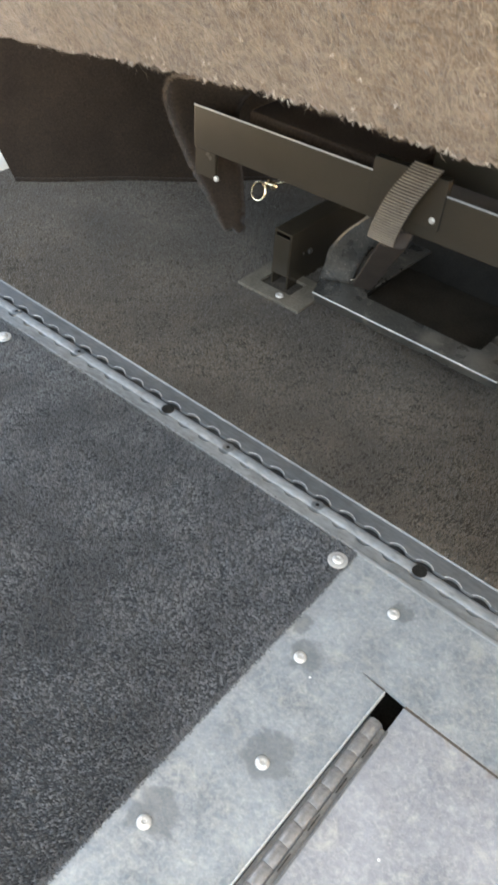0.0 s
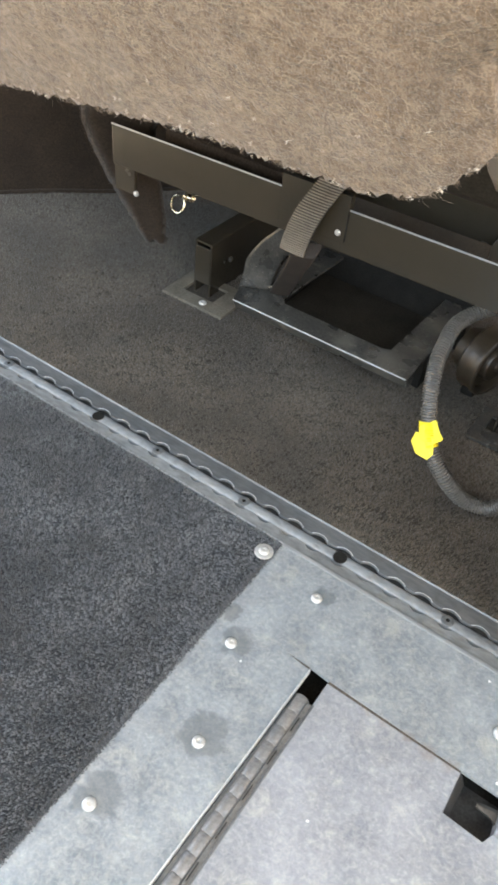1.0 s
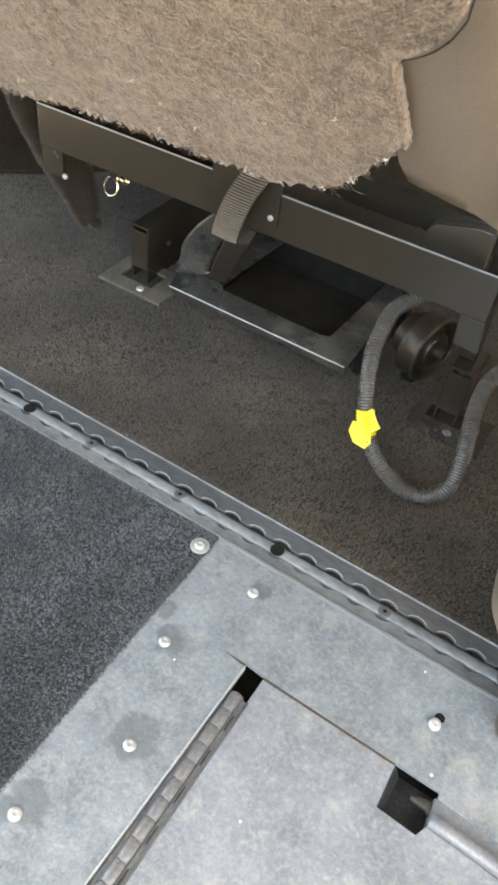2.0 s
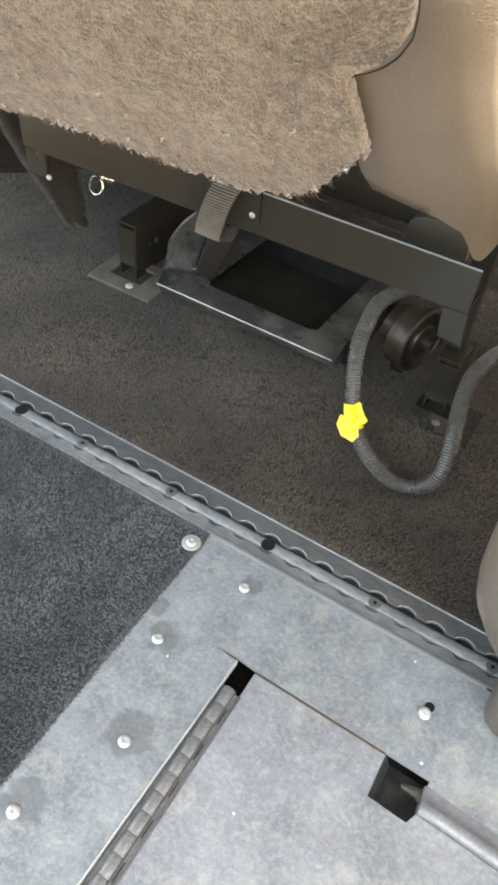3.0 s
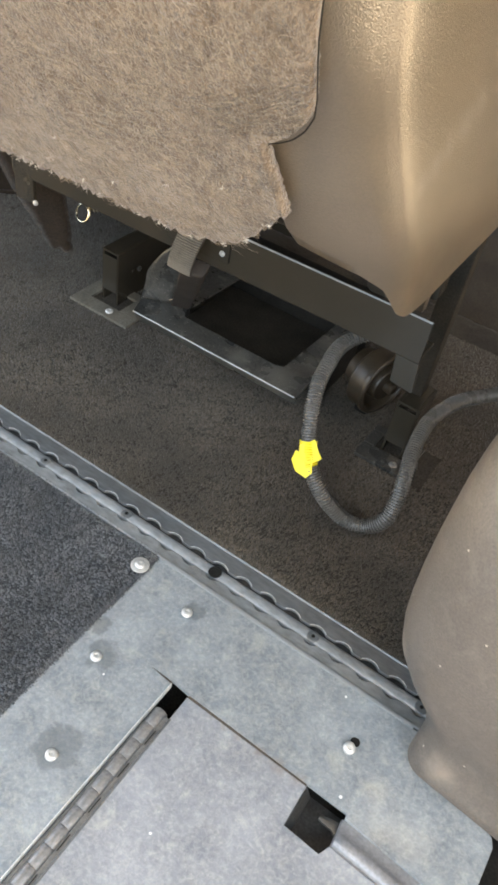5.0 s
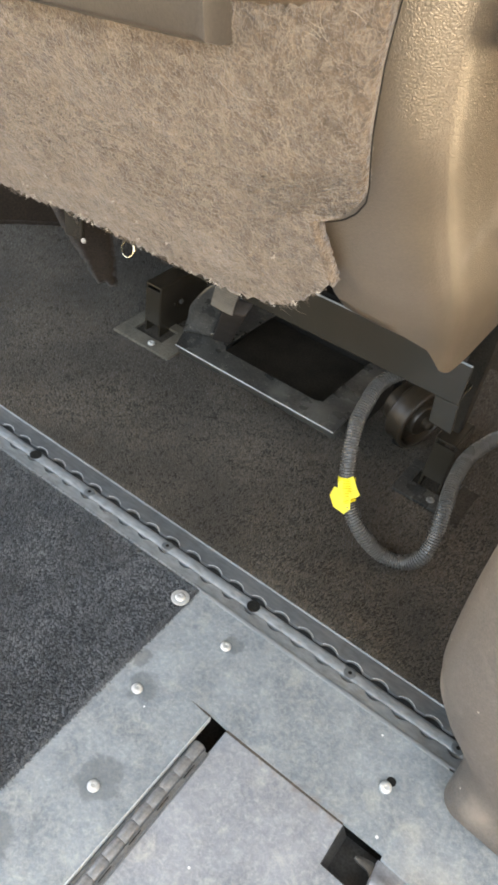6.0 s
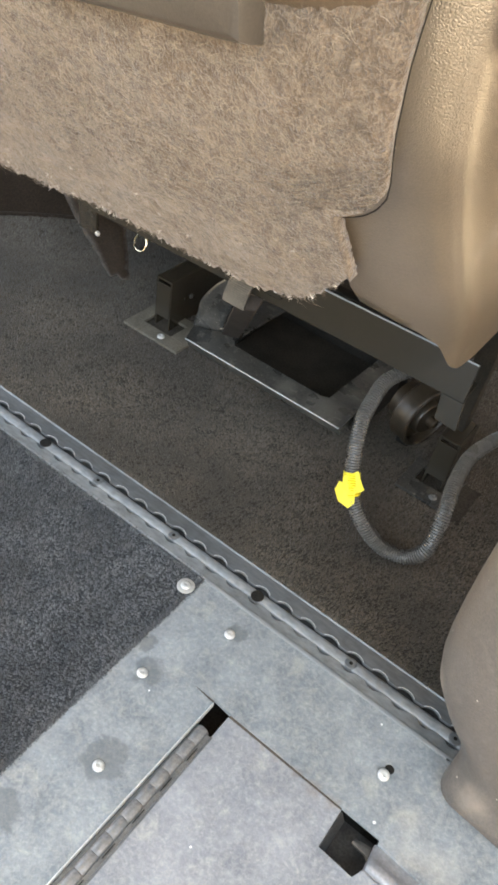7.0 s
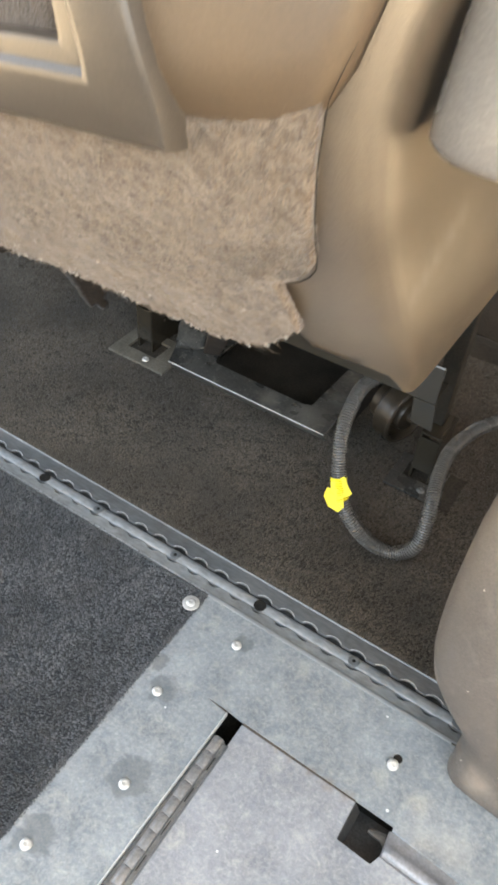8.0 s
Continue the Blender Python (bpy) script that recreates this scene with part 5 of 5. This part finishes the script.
sm = [fine[0]] + [tuple((a[k] + 2 * b[k] + c[k]) / 4 for k in (0, 1)) for a, b, c in zip(fine, fine[1:], fine[2:])] + [fine[-1]]
SHELL = sm
for i in range(len(SHELL)):
    z0 = lerp(BOTTOM, SHELL[i][0]) + 0.12 * max(0.0, SHELL[i][1] - 0.055)
    grid.append([trim_point(i, z0 + (0.66 - z0) * s) for s in np.linspace(0, 1, 48)])
sheet(bm, grid, (-0.002, 0.004, 0))
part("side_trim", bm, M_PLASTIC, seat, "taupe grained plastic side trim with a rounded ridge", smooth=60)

# cover of the hinge on the seat's side
bm = bmesh.new()
grid = []
for z in (0.4965, 0.4968, 0.4978, 0.4995, 0.502, 0.51, 0.52, 0.53, 0.54, 0.55, 0.565, 0.58, 0.60, 0.63, 0.66):
    grow = min(1.0, 0.90 + (z - 0.4968) / 0.04) if z > 0.4966 else 0.05
    lean = 0.08 * max(0.0, z - 0.51) + 0.25 * max(0.0, z - 0.56)
    row = []
    for k in range(25):
        a = math.pi * 0.88 + math.pi * 0.82 * k / 24
        cx, cy = math.cos(a), math.sin(a)
        row.append(Vector((0.1335 + lean + 0.046 * grow * math.copysign(abs(cx) ** 0.6, cx), -0.076 + lean + 0.022 * grow * math.copysign(abs(cy) ** 0.75, cy), z)))
    grid.append(row)
sheet(bm, grid, (0.004, 0.012, 0.002))
part("hinge_cover", bm, M_COVER_SKYLIT, seat, "rounded taupe plastic hinge cover, sky sheen put into its colour", smooth=60)

# tan cover above the felt
bm = bmesh.new()
grid = []
for x in np.linspace(-0.024, 0.088, 60):
    z0 = lerp(TAN, x)
    row = []
    for s in np.linspace(0, 1, 22):
        z = z0 + (0.70 - z0) * s ** 1.6
        puff = 0.009 * math.sqrt(min(1.0, (z - z0) / 0.02))
        row.append(Vector((x, back_y(z) - 0.001 - puff + 0.012 * max(0.0, (x - 0.05) / 0.045) ** 2, z)))
    grid.append(row)
sheet(bm, grid, (0, 0.006, 0.0))
part("seat_cover", bm, M_TAN, seat, "smooth tan leatherette cover", smooth=180)

# moulded pocket frame on the back
OUTER = [(-0.45, 0.462), (-0.107, 0.478), (-0.057, 0.483), (-0.014, 0.487), (0.002, 0.4886), (0.0112, 0.4900), (0.0110, 0.502), (0.0100, 0.51), (0.0072, 0.521), (0.0, 0.544), (-0.013, 0.60), (-0.028, 0.70)]
INNER = [(-0.45, 0.49), (-0.115, 0.514), (-0.083, 0.5185), (-0.058, 0.5215), (-0.048, 0.5225), (-0.0425, 0.523), (-0.0420, 0.526), (-0.0422, 0.530), (-0.0425, 0.534), (-0.0440, 0.544), (-0.048, 0.60), (-0.062, 0.70)]
bm = bmesh.new()
PROF = [(0.0, -0.001), (0.015, -0.009), (0.05, -0.0135), (0.12, -0.0155), (0.60, -0.0165), (0.68, -0.0152), (0.74, -0.0120), (0.88, -0.0115), (0.94, -0.0105), (0.97, -0.008), (1.0, -0.001)]
grid = []
o3 = [Vector(p).lerp(Vector(q), k / 5) for p, q in zip([(x, 0, z) for x, z in OUTER], [(x, 0, z) for x, z in OUTER[1:]]) for k in range(5)]
i3 = [Vector(p).lerp(Vector(q), k / 5) for p, q in zip([(x, 0, z) for x, z in INNER], [(x, 0, z) for x, z in INNER[1:]]) for k in range(5)]
for a, b in zip(o3, i3):
    row = []
    for s, off in PROF:
        q = a.lerp(b, s)
        row.append(Vector((q.x, back_y(q.z) + off - 0.002, q.z)))
    grid.append(row)
sheet(bm, grid, (0, 0.004, 0))
part("pocket_frame", bm, M_FRAME, seat, "taupe plastic pocket frame with a sharp lower corner", smooth=35)
bm = bmesh.new()
sheet(bm, [[Vector((x, back_y(z) - 0.0075, z)) for x in np.linspace(-0.45, -0.03, 20)] for z in np.linspace(0.49, 0.70, 12)], (0, 0.002, 0))
part("pocket_lining", bm, M_DARKFELT, seat, "dark felt lining behind the pocket frame", smooth=180)

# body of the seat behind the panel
# Unseen cushion body, added to keep light from above off the floor below.
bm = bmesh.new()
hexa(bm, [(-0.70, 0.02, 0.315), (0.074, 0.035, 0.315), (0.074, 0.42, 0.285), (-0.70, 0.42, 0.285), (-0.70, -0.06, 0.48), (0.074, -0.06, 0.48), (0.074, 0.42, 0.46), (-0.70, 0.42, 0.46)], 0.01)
part("cushion_pan", bm, M_GAP, seat, "seat cushion underside, shade put into its near-black colour")
bm = bmesh.new()
hexa(bm, [(-0.70, -0.06, 0.48), (0.074, -0.06, 0.48), (0.074, 0.06, 0.46), (-0.70, 0.06, 0.46), (-0.70, 0.03, 1.0), (0.085, 0.03, 1.0), (0.085, 0.14, 1.0), (-0.70, 0.14, 1.0)], 0.02)
part("backrest", bm, M_TAN, seat)
bm = bmesh.new()
outline = [Vector((0.001 + 0.012 * math.cos(a), 0.2045, 0.209 + 0.012 * math.sin(a))) for a in [math.pi - math.pi / 2 * k / 8 for k in range(9)]] + [Vector((0.030, 0.2045, 0.229)), Vector((0.044, 0.2045, 0.229)), Vector((0.044, 0.2045, 0.196)), Vector((-0.006, 0.2045, 0.194)), Vector((-0.011, 0.2045, 0.198))]
fronts = [bm.verts.new(p) for p in outline]
backs = [bm.verts.new(p + Vector((0, 0.010, 0))) for p in outline]
bm.faces.new(fronts)
bm.faces.new(backs[::-1])
for k in range(len(fronts)):
    bm.faces.new((fronts[k], fronts[k - 1], backs[k - 1], backs[k]))
bmesh.ops.bevel(bm, geom=[e for e in bm.edges if all(v in fronts for v in e.verts)], offset=0.0015, segments=2, profile=0.5, affect="EDGES", clamp_overlap=True)
part("hinge_knob", bm, M_PLASTIC, seat, "rounded taupe plastic end piece")
bm = bmesh.new()
for y, z in ((0.20, 0.262), (0.27, 0.255)):
    tube(bm, [Vector((-0.50, y, z)), Vector((0.04, y, z + 0.008))], 0.012, 14)
box(bm, (-0.30, 0.19, 0.25), (-0.28, 0.30, 0.30), 0.003)
box(bm, (-0.06, 0.19, 0.25), (-0.04, 0.30, 0.30), 0.003)
part("slide_tube", bm, M_BLACK, seat)
bm = bmesh.new()
tube(bm, spline([(-0.415, 0.199, 0.2270), (-0.408, 0.198, 0.2215), (-0.400, 0.198, 0.2175), (-0.393, 0.197, 0.2130)], 6), lambda i: 0.0042 + 0.0006 * math.sin(i * 1.3), 10)
part("foam_edge", bm, M_FOAM, seat, "orange foam edge")
